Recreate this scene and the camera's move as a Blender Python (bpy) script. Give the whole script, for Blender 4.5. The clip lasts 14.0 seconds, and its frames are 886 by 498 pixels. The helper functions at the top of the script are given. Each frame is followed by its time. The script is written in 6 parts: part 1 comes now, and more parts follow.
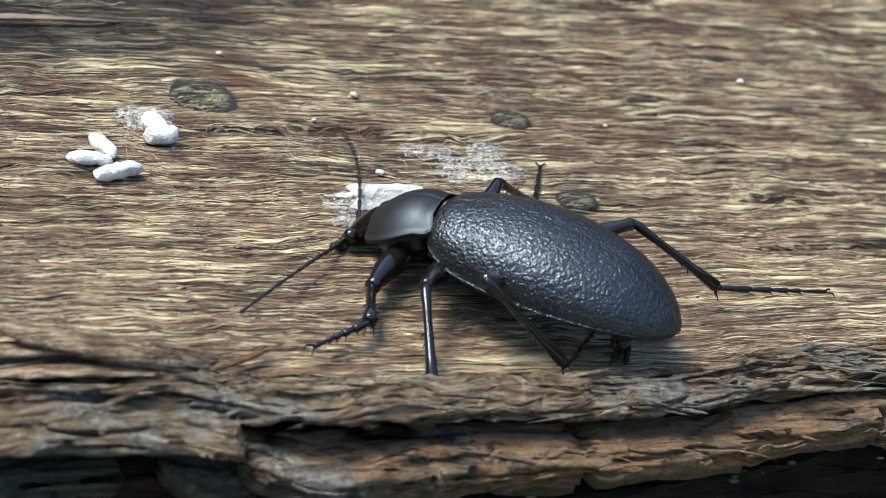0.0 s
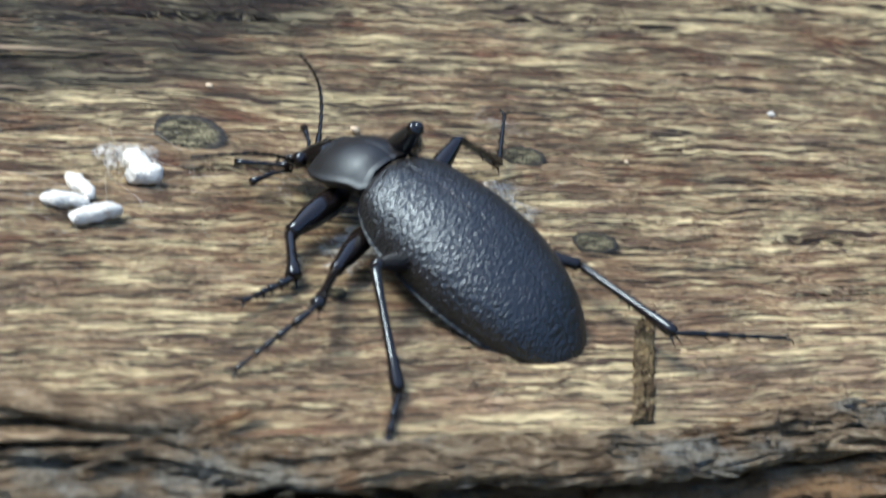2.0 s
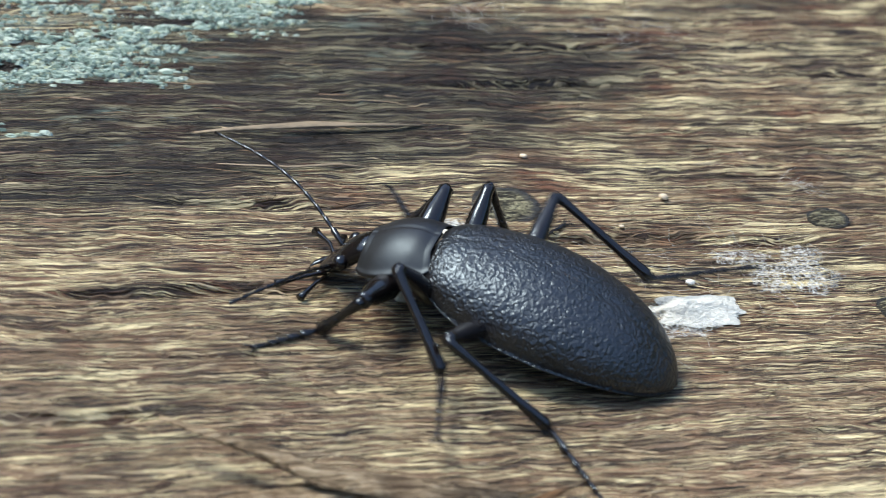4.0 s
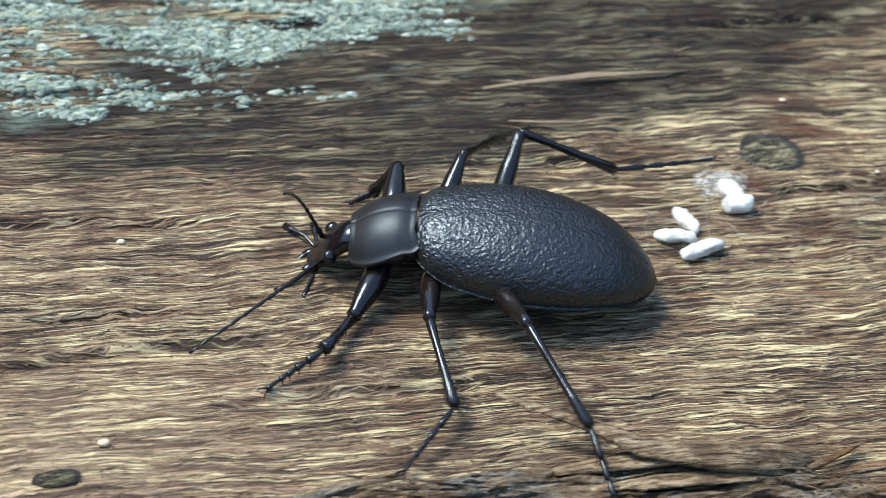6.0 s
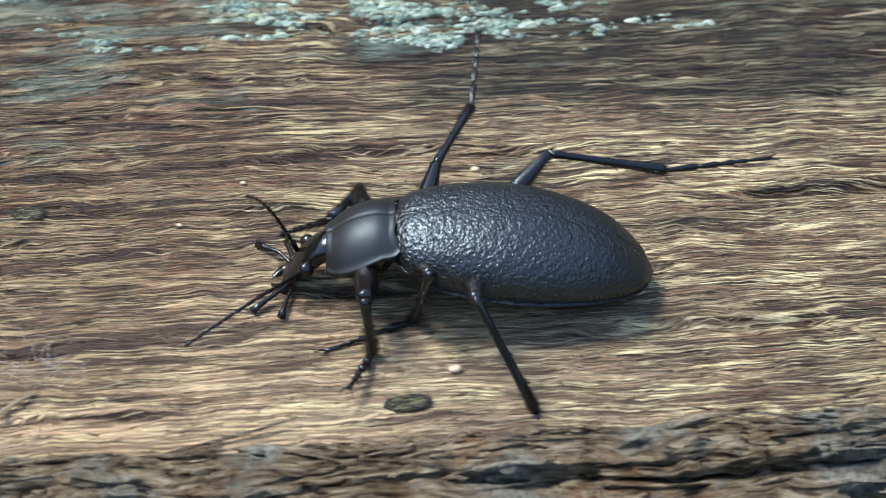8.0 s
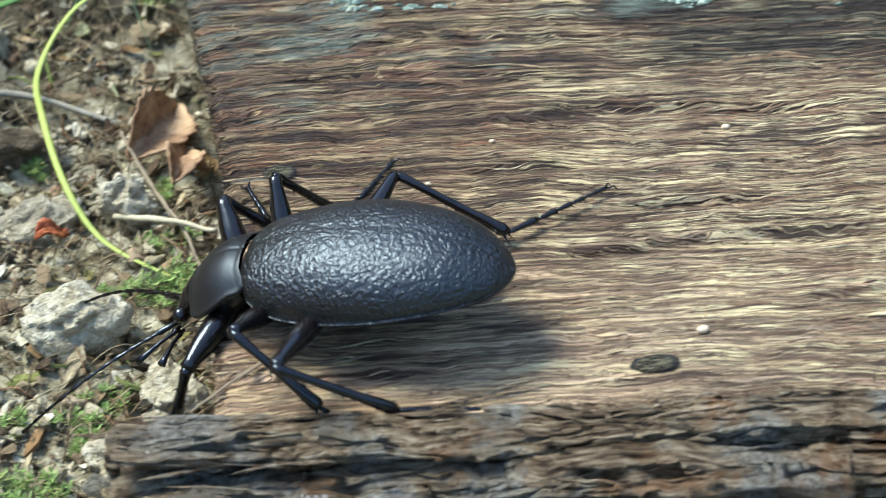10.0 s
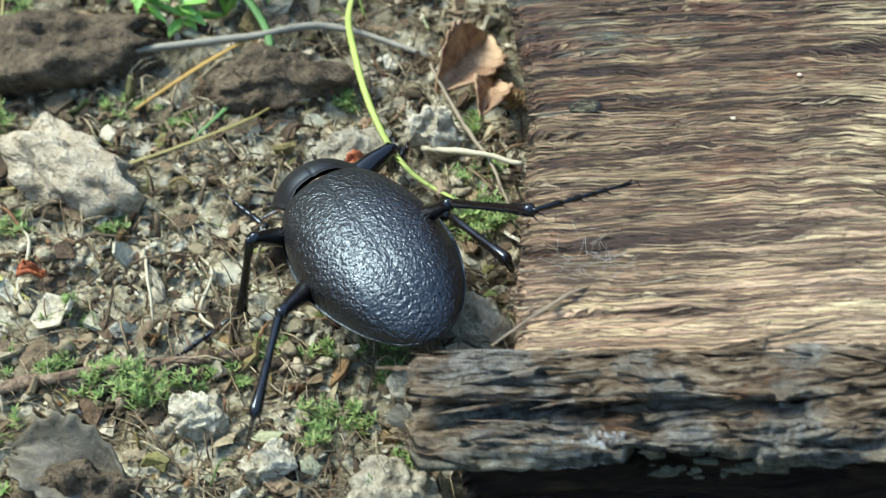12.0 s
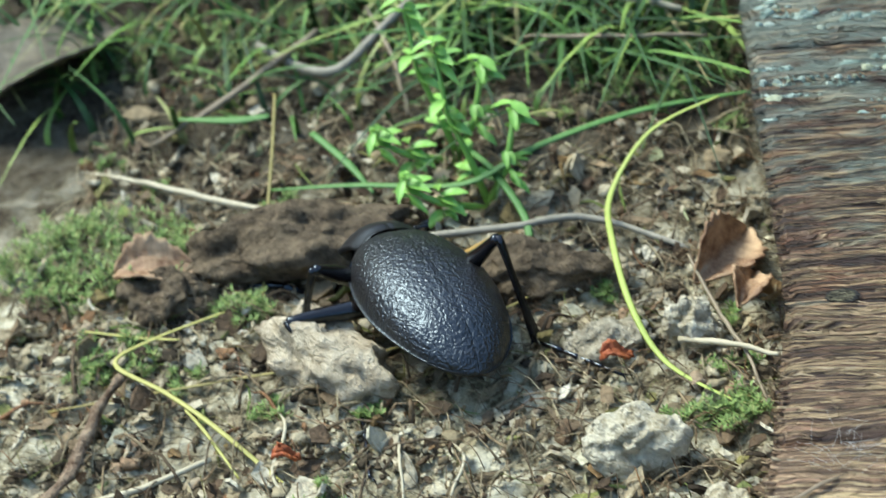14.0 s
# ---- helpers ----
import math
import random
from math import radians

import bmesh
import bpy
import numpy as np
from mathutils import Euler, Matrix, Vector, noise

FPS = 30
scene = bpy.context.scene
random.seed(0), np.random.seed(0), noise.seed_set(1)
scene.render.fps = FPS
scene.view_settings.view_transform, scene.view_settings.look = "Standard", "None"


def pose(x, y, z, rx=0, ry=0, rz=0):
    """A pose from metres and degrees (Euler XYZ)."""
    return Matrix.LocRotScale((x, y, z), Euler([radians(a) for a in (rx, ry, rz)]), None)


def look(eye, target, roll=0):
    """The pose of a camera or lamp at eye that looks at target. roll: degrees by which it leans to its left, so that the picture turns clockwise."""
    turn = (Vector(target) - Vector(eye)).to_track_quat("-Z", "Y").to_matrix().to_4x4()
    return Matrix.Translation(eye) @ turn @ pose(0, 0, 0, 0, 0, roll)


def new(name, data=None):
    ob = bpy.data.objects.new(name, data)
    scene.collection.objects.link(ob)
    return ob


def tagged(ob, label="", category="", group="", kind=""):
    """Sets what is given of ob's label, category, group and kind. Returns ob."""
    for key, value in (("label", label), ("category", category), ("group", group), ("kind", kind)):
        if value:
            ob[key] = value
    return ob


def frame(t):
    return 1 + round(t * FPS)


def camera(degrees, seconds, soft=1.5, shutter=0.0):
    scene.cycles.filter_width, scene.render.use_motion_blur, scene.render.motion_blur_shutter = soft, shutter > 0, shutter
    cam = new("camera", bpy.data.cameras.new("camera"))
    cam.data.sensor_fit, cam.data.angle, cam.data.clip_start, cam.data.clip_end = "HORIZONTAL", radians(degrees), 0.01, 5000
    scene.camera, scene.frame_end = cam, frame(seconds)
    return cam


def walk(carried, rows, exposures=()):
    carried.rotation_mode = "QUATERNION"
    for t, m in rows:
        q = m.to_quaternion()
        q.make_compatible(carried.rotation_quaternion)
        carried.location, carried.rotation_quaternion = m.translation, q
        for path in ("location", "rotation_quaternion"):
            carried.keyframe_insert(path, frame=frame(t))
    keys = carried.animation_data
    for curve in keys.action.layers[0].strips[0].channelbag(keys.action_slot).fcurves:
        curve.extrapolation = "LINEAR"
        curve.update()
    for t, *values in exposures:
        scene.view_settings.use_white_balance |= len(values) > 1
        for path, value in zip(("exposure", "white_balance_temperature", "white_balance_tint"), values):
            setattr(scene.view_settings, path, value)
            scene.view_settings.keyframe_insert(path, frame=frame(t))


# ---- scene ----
cam = camera(20.0, 14.0, 0.9, 0.5)
cam.data.dof.use_dof = True
cam.data.dof.focus_distance = 0.264
cam.data.dof.aperture_fstop = 48.0
# the camera's own exposure and white balance drift a little on the way
EXPOSURES = [(0, 1.48, 6300, 7), (3.2, 1.42, 6280, 6), (8.2, 1.56, 6140, 4), (11, 1.66, 6020, 1), (14, 1.52, 6100, -1)]
PATH = [
    (0, (-0.07672, -0.21534, 0.13165), (0.02655, -0.02504, 0.00667), 15.32),
    (0.5, (-0.07543, -0.21282, 0.13026), (0.02784, -0.02263, 0.00511), 15.39),
    (1, (-0.06583, -0.19903, 0.12149), (0.03561, -0.00844, -0.00454), 14.91),
    (1.5, (-0.06608, -0.19891, 0.12153), (0.03564, -0.00839, -0.00439), 14.96),
    (2, (-0.06622, -0.19931, 0.12212), (0.03468, -0.00602, -0.00019), 14.66),
    (2.4, (-0.06293, -0.20533, 0.12094), (0.02658, -0.00359, 0.00352), 12.70),
    (2.5, (-0.06354, -0.20514, 0.12154), (0.02316, -0.00242, 0.00369), 12.38),
    (3, (-0.06183, -0.20591, 0.12216), (0.01437, -0.00022, 0.00222), 11.06),
    (3.2, (-0.05922, -0.20494, 0.12227), (0.01259, 0.00167, 0.00122), 10.29),
    (5.3, (-0.09563, -0.20104, 0.17380), (-0.02313, -0.01904, 0.01850), 10.31),
    (5.5, (-0.09622, -0.20074, 0.17471), (-0.02715, -0.01875, 0.01783), 9.79),
    (6, (-0.09687, -0.20096, 0.17487), (-0.03549, -0.01739, 0.01664), 8.56),
    (6.5, (-0.09624, -0.20116, 0.17454), (-0.04401, -0.01638, 0.01445), 7.05),
    (7, (-0.09617, -0.20042, 0.17584), (-0.05270, -0.01774, 0.01080), 5.81),
    (7.5, (-0.09636, -0.19981, 0.17496), (-0.06065, -0.01709, 0.00812), 4.40),
    (8, (-0.09589, -0.20016, 0.17404), (-0.07005, -0.01517, 0.00788), 2.50),
    (8.2, (-0.09597, -0.20011, 0.17467), (-0.07370, -0.01514, 0.00796), 1.90),
    (10.3, (-0.09239, -0.19812, 0.17465), (-0.10032, -0.01649, 0.00304), -4.55),
    (10.5, (-0.09151, -0.19735, 0.17492), (-0.10478, -0.01756, 0.00171), -5.74),
    (11, (-0.09122, -0.19672, 0.17581), (-0.11259, -0.02131, -0.00103), -7.45),
    (11.5, (-0.09063, -0.19670, 0.17669), (-0.11895, -0.02276, -0.00062), -8.91),
    (12, (-0.08991, -0.19736, 0.17611), (-0.12484, -0.02091, 0.00248), -10.07),
    (12.5, (-0.08972, -0.19787, 0.17612), (-0.12655, -0.01875, 0.00565), -10.34),
    (13, (-0.08831, -0.19828, 0.17362), (-0.13368, -0.01541, 0.00930), -11.56),
    (13.5, (-0.08764, -0.19906, 0.17385), (-0.14319, -0.01379, 0.01545), -13.07),
    (14, (-0.08621, -0.19889, 0.17167), (-0.14873, -0.01083, 0.01927), -13.93),
]
walk(cam, [(t, look(eye, target, roll)) for t, eye, target, roll in PATH], EXPOSURES)

# ---- world and light: a bright overcast sky, soft sun from behind the plank ----
world = bpy.data.worlds.new("sky")
scene.world = world
world.use_nodes = True
wn = world.node_tree
sky = wn.nodes.new("ShaderNodeTexSky")
sky.sky_type = "NISHITA"
sky.sun_disc = False
sky.sun_elevation = radians(58)
sky.sun_rotation = radians(-60)
wn.links.new(sky.outputs[0], wn.nodes["Background"].inputs[0])
wn.nodes["Background"].inputs[1].default_value = 0.15
sun_data = bpy.data.lights.new("sun", "SUN")
sun_data.energy, sun_data.angle, sun_data.color = 2.15, radians(24), (1.0, 0.965, 0.90)
sun = new("sun", sun_data)
sun.matrix_world = look((-0.34, 0.20, 0.6), (0, 0, 0))

# ---- materials ----
CM = 0.01


class Nodes:
    """A small wrapper to write node materials in few lines."""

    def __init__(self, name):
        self.mat = bpy.data.materials.new(name)
        self.mat.use_nodes = True
        self.t = self.mat.node_tree
        self.bsdf = self.t.nodes["Principled BSDF"]

    def put(self, kind, out=0, **inputs):
        n = self.t.nodes.new(kind)
        for key, value in inputs.items():
            self.feed(n, key, value)
        return n

    def feed(self, n, key, value):
        slot = n.inputs[int(key[1:])] if key[0] == "i" and key[1:].isdigit() else n.inputs[key]
        if isinstance(value, bpy.types.NodeSocket):
            self.t.links.new(value, slot)
        else:
            slot.default_value = value

    def place(self, scale=(1, 1, 1), rot=(0, 0, 0), local=True):
        c = self.put("ShaderNodeTexCoord")
        m = self.put("ShaderNodeMapping")
        m.inputs["Scale"].default_value = scale
        m.inputs["Rotation"].default_value = [radians(a) for a in rot]
        self.t.links.new(c.outputs["Object"] if local else c.outputs["Generated"], m.inputs["Vector"])
        return m.outputs[0]

    def noise(self, vec, scale, detail=4, rough=0.55, distort=0.0):
        n = self.put("ShaderNodeTexNoise", Vector=vec, Scale=scale, Detail=detail, Roughness=rough, Distortion=distort)
        return n.outputs[0]

    def voronoi(self, vec, scale, feature="F1"):
        n = self.put("ShaderNodeTexVoronoi", Vector=vec, Scale=scale)
        n.feature = feature
        return n.outputs[0]

    def ramp(self, fac, *stops):
        n = self.put("ShaderNodeValToRGB", Fac=fac)
        e = n.color_ramp.elements
        for k, (at, col) in enumerate(stops):
            el = e[k] if k < 2 else e.new(at)
            el.position = at
            el.color = (*col, 1) if len(col) == 3 else col
        return n.outputs[0]

    def mix(self, fac, a, b, kind="MIX"):
        n = self.t.nodes.new("ShaderNodeMix")
        n.data_type, n.blend_type = "RGBA", kind
        for slot, value in ((n.inputs[0], fac), (n.inputs[6], a), (n.inputs[7], b)):
            if isinstance(value, bpy.types.NodeSocket):
                self.t.links.new(value, slot)
            elif isinstance(value, (int, float)):
                slot.default_value = value
            else:
                slot.default_value = (*value, 1)
        return n.outputs[2]

    def math(self, op, a, b=0.0, clamp=False):
        n = self.t.nodes.new("ShaderNodeMath")
        n.operation, n.use_clamp = op, clamp
        for slot, value in zip(n.inputs, (a, b)):
            if isinstance(value, bpy.types.NodeSocket):
                self.t.links.new(value, slot)
            else:
                slot.default_value = value
        return n.outputs[0]

    def bump(self, height, dist, strength=1.0, after=None):
        n = self.put("ShaderNodeBump", Height=height, Distance=dist, Strength=strength)
        if after is not None:
            self.t.links.new(after, n.inputs["Normal"])
        return n.outputs[0]

    def done(self, color=None, rough=None, normal=None, spec=None, **more):
        if color is not None:
            self.feed(self.bsdf, "Base Color", color if isinstance(color, bpy.types.NodeSocket) else (*color, 1))
        if rough is not None:
            self.feed(self.bsdf, "Roughness", rough)
        if normal is not None:
            self.feed(self.bsdf, "Normal", normal)
        if spec is not None:
            self.feed(self.bsdf, "Specular IOR Level", spec)
        for key, value in more.items():
            self.feed(self.bsdf, key.replace("_", " "), value)
        return self.mat


def shifted(n, vec, amount, scale, flat=1.0):
    """vec pushed about by a slow noise, so that straight grain runs in waves."""
    m = n.put("ShaderNodeMapping", Vector=vec)
    m.inputs["Scale"].default_value = (1, flat, 1)
    tex = n.put("ShaderNodeTexNoise", Vector=m.outputs[0], Scale=scale, Detail=2.0)
    sub = n.t.nodes.new("ShaderNodeVectorMath")
    sub.operation = "MULTIPLY_ADD"
    n.t.links.new(tex.outputs["Color"], sub.inputs[0])
    sub.inputs[1].default_value = amount
    n.t.links.new(vec, sub.inputs[2])
    return sub.outputs[0]


def mat_wood():
    n = Nodes("weathered_wood")
    base = n.place((1, 1, 1))
    wavy = shifted(n, shifted(n, shifted(n, base, (0, 0.0045, 0), 22, 0.6), (0, 0.0019, 0), 80, 0.45), (0, 0.00095, 0), 240, 0.5)

    def grain(sx, sy, detail=2.0, rough=0.5, shift=0.0):
        m = n.put("ShaderNodeMapping", Vector=wavy)
        m.inputs["Scale"].default_value = (sx, sy, 200)
        m.inputs["Location"].default_value = (shift, shift * 1.7, 0)
        return n.noise(m.outputs[0], 1.0, detail, rough)

    def contour(field, level, width):
        """1 along a thin line where the field crosses a level."""
        off = n.math("ABSOLUTE", n.math("ADD", field, -level))
        return n.ramp(off, (width * 0.45, (1, 1, 1)), (width, (0, 0, 0)))

    band, ridge = grain(9, 70, 3.0, 0.6), grain(26, 700, 2.0, 0.45)
    thread, fine = grain(62, 1600, 2.0, 0.45, 3.0), grain(420, 5200, 3.0, 0.65)
    hair = grain(120, 2800, 1.0, 0.5, 6.0)
    blotch, mottle = n.noise(base, 36, 5, 0.6), n.noise(base, 420, 5, 0.7)
    brown = n.ramp(band, (0.32, (0.068, 0.036, 0.023)), (0.46, (0.128, 0.073, 0.042)), (0.56, (0.166, 0.102, 0.058)), (0.70, (0.25, 0.168, 0.092)))
    grey = n.ramp(ridge, (0.34, (0.080, 0.057, 0.043)), (0.66, (0.200, 0.152, 0.108)))
    col = n.mix(n.ramp(blotch, (0.44, (0, 0, 0)), (0.64, (0.75, 0.75, 0.75))), brown, grey)
    col = n.mix(n.ramp(mottle, (0.35, (0.55, 0.55, 0.55)), (0.55, (0, 0, 0))), col, (0.055, 0.030, 0.020))
    # red-brown patches where the surface has worn through
    red = n.ramp(n.noise(shifted(n, base, (0.01, 0.0, 0), 40), 75, 5, 0.65), (0.48, (0, 0, 0)), (0.60, (0.75, 0.75, 0.75)))
    col = n.mix(red, col, n.mix(1.0, col, (1.15, 0.84, 0.72), "MULTIPLY"))
    # paler straw-coloured wood along the near side
    sep = n.put("ShaderNodeSeparateXYZ", Vector=wavy)
    near = n.math("ADD", n.math("MULTIPLY", sep.outputs[1], -22.0), n.math("MULTIPLY", n.math("ADD", band, -0.5), 2.6))
    west = n.ramp(n.math("MULTIPLY", sep.outputs[0], -10.0), (0.95, (0, 0, 0)), (1.12, (1, 1, 1)))
    near = n.ramp(n.math("ADD", near, n.math("MULTIPLY", west, -0.30)), (0.0, (0, 0, 0)), (0.95, (0.7, 0.7, 0.7)))
    col = n.mix(near, col, n.mix(n.ramp(thread, (0.35, (0, 0, 0)), (0.65, (1, 1, 1))), (0.15, 0.092, 0.052), (0.30, 0.205, 0.115)))
    col = n.mix(red, col, n.mix(1.0, col, (1.05, 0.84, 0.74), "MULTIPLY"))
    straw_mix = n.math("MULTIPLY", n.math("ADD", near, 0.12), n.ramp(n.math("MULTIPLY", sep.outputs[0], -10.0), (0.25, (0, 0, 0)), (0.60, (0.9, 0.9, 0.9))))
    tail = n.ramp(n.math("MULTIPLY", sep.outputs[0], -10.0), (0.72, (0, 0, 0)), (1.0, (1, 1, 1)))
    lee = n.ramp(n.math("MULTIPLY", sep.outputs[1], -20.0), (0.1, (0, 0, 0)), (0.5, (1, 1, 1)))
    tail = n.math("MULTIPLY", tail, n.math("ADD", n.math("MULTIPLY", lee, -0.6), 1.0))
    straw_west = n.math("MULTIPLY", lee, n.ramp(n.math("MULTIPLY", sep.outputs[0], -10.0), (0.55, (0, 0, 0)), (0.78, (0.32, 0.32, 0.32))))
    straw_mix = n.math("ADD", n.math("MULTIPLY", straw_mix, n.math("ADD", n.math("MULTIPLY", tail, -0.42), 1.0)), straw_west)
    butt = n.math("MULTIPLY", lee, n.ramp(n.math("MULTIPLY", sep.outputs[0], 10.0), (0.10, (0, 0, 0)), (0.30, (0.24, 0.24, 0.24))))
    straw_mix = n.math("ADD", straw_mix, butt)
    col = n.mix(straw_mix, col, n.mix(n.ramp(thread, (0.35, (0, 0, 0)), (0.65, (1, 1, 1))), (0.58, 0.39, 0.245), (0.90, 0.67, 0.44)))
    # thin pale wavy crests, broken along their length, beside dark slits painted as shade
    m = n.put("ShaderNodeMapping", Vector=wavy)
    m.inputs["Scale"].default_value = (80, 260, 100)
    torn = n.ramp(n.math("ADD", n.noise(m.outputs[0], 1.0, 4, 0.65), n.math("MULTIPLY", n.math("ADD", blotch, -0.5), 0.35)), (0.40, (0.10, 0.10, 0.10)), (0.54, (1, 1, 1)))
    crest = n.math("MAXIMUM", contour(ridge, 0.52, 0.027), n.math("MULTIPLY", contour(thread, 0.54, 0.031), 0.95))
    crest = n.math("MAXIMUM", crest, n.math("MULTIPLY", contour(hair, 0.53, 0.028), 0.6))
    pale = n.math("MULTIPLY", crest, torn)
    shaded_slit = n.math("MAXIMUM", contour(ridge, 0.445, 0.036), n.math("MULTIPLY", contour(thread, 0.45, 0.052), 0.9))
    shaded_slit = n.math("MAXIMUM", shaded_slit, n.math("MULTIPLY", contour(hair, 0.44, 0.040), 0.5))
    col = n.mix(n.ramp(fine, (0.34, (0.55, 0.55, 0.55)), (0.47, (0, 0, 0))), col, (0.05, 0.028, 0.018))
    col = n.mix(n.math("MULTIPLY", shaded_slit, n.math("ADD", n.math("MULTIPLY", straw_mix, -0.45), 0.95)), col, (0.016, 0.010, 0.007))
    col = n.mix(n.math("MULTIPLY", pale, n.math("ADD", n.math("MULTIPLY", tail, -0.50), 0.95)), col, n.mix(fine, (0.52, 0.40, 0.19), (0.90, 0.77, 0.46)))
    # long open cracks
    crack = n.ramp(grain(28, 420, 2.0, 0.5, 9.0), (0.27, (1, 1, 1)), (0.315, (0, 0, 0)))
    col = n.mix(crack, col, (0.008, 0.006, 0.004))
    # shade of deep furrows between the terraces of the sawn end, as dark colour
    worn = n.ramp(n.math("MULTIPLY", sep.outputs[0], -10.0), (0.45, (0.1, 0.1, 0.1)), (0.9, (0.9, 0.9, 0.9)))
    furrow_shade = n.ramp(grain(26, 360, 3.0, 0.6, 5.0), (0.39, (1, 1, 1)), (0.43, (0, 0, 0)))
    col = n.mix(n.math("MULTIPLY", furrow_shade, worn), col, n.mix(fine, (0.014, 0.009, 0.007), (0.085, 0.052, 0.038)))
    # dusty pale flecks
    dust = n.ramp(n.noise(base, 2300, 3, 0.7), (0.67, (0, 0, 0)), (0.75, (0.6, 0.6, 0.6)))
    col = n.mix(dust, col, (0.55, 0.5, 0.4))
    # an old blackish stain over the far side, oval and ragged
    dx = n.math("MULTIPLY", n.math("ADD", sep.outputs[0], 0.016), 1 / 0.060)
    dy = n.math("MULTIPLY", n.math("ADD", n.math("ADD", sep.outputs[1], n.math("MULTIPLY", sep.outputs[0], -0.2)), -0.0442), 1 / 0.021)
    r2 = n.math("ADD", n.math("MULTIPLY", dx, dx), n.math("MULTIPLY", dy, dy))
    r2 = n.math("ADD", r2, n.math("MULTIPLY", n.math("ADD", band, -0.5), 2.4))
    stain = n.ramp(r2, (0.70, (1, 1, 1)), (1.7, (0, 0, 0)))
    col = n.mix(n.math("MULTIPLY", stain, 0.92), col, n.mix(1.0, col, (0.22, 0.23, 0.25), "MULTIPLY"))
    # darker, red-brown wood towards the sawn end on the far side
    dark_end = n.math("ADD", n.math("MULTIPLY", sep.outputs[1], 18.0), n.math("MULTIPLY", sep.outputs[0], -14.0))
    dark_end = n.ramp(n.math("ADD", n.math("ADD", dark_end, -1.1), n.math("MULTIPLY", n.math("ADD", band, -0.5), 2.0)), (0.0, (0, 0, 0)), (1.0, (0.65, 0.65, 0.65)))
    col = n.mix(dark_end, col, n.mix(1.0, col, (0.47, 0.44, 0.42), "MULTIPLY"))
    rose = n.ramp(n.math("MULTIPLY", sep.outputs[0], -10.0), (0.70, (0, 0, 0)), (0.98, (0.6, 0.6, 0.6)))
    col = n.mix(rose, col, n.mix(1.0, col, (1.06, 0.94, 0.84), "MULTIPLY"))
    # a thin film of lichen on the far strip
    m = n.put("ShaderNodeMapping", Vector=wavy)
    m.inputs["Scale"].default_value = (60, 260, 100)
    film = n.noise(m.outputs[0], 1.0, 5, 0.7)
    slope = n.math("ADD", n.math("MULTIPLY", sep.outputs[1], 26.0), n.math("MULTIPLY", sep.outputs[0], -9.0))
    zone = n.ramp(n.math("ADD", film, n.math("MULTIPLY", n.math("ADD", slope, -1.45), 0.16)), (0.54, (0, 0, 0)), (0.70, (0.55, 0.55, 0.55)))
    col = n.mix(zone, col, n.mix(fine, (0.09, 0.13, 0.10), (0.36, 0.43, 0.34)))
    high = n.math("ADD", n.math("MULTIPLY", crest, 0.6), n.math("MULTIPLY", shaded_slit, -0.6))
    nor = n.bump(high, 0.0007, 1.0, n.bump(ridge, 0.0018, 1.0))
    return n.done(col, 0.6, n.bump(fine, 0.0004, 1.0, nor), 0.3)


def mat_plain(name, col, rough=0.6, scale=300, vary=0.3, bump=0.0002):
    n = Nodes(name)
    v = n.place()
    a = n.noise(v, scale, 4)
    b = n.noise(v, scale * 0.12, 3)
    dark = tuple(c * (1 - vary) for c in col)
    light = tuple(min(1, c * (1 + vary)) for c in col)
    c = n.mix(n.ramp(b, (0.3, (0, 0, 0)), (0.7, (1, 1, 1))), n.mix(a, dark, light), n.mix(a, col, light))
    return n.done(c, rough, n.bump(a, bump))


WOOD = mat_wood()


# ---- mesh helpers ----
def link_mesh(name, verts, faces, material, parent=None, smooth=True, label=""):
    me = bpy.data.meshes.new(name)
    me.from_pydata([tuple(v) for v in verts], [], faces)
    me.materials.append(material)
    if smooth:
        me.polygons.foreach_set("use_smooth", [True] * len(me.polygons))
    me.update()
    ob = new(name, me)
    if parent is not None:
        ob.parent = parent
    if label:
        tagged(ob, label)
    return ob


def grid_faces(nu, nv, wrap=False):
    out = []
    for i in range(nu - 1):
        for j in range(nv if wrap else nv - 1):
            k = (j + 1) % nv
            out.append((i * nv + j, i * nv + k, (i + 1) * nv + k, (i + 1) * nv + j))
    return out


def tube(points, radii, sides=8, flat=1.0, caps=True):
    """Vertices and faces of a tube along points."""
    pts = [Vector(p) for p in points]
    verts, up = [], Vector((0, 0, 1))
    for i, p in enumerate(pts):
        d = (pts[min(i + 1, len(pts) - 1)] - pts[max(i - 1, 0)]).normalized()
        side = d.cross(up)
        if side.length < 1e-4:
            side = d.cross(Vector((0, 1, 0)))
        side.normalize()
        top = side.cross(d)
        for k in range(sides):
            a = 2 * math.pi * k / sides
            verts.append(p + radii[i] * (math.cos(a) * side + flat * math.sin(a) * top))
    faces = grid_faces(len(pts), sides, True)
    if caps:
        faces.append(tuple(range(sides))[::-1])
        faces.append(tuple(range((len(pts) - 1) * sides, len(pts) * sides)))
    return verts, faces


def lerp_table(x, table):
    xs = [a for a, _ in table]
    ys = [b for _, b in table]
    return float(np.interp(x, xs, ys))


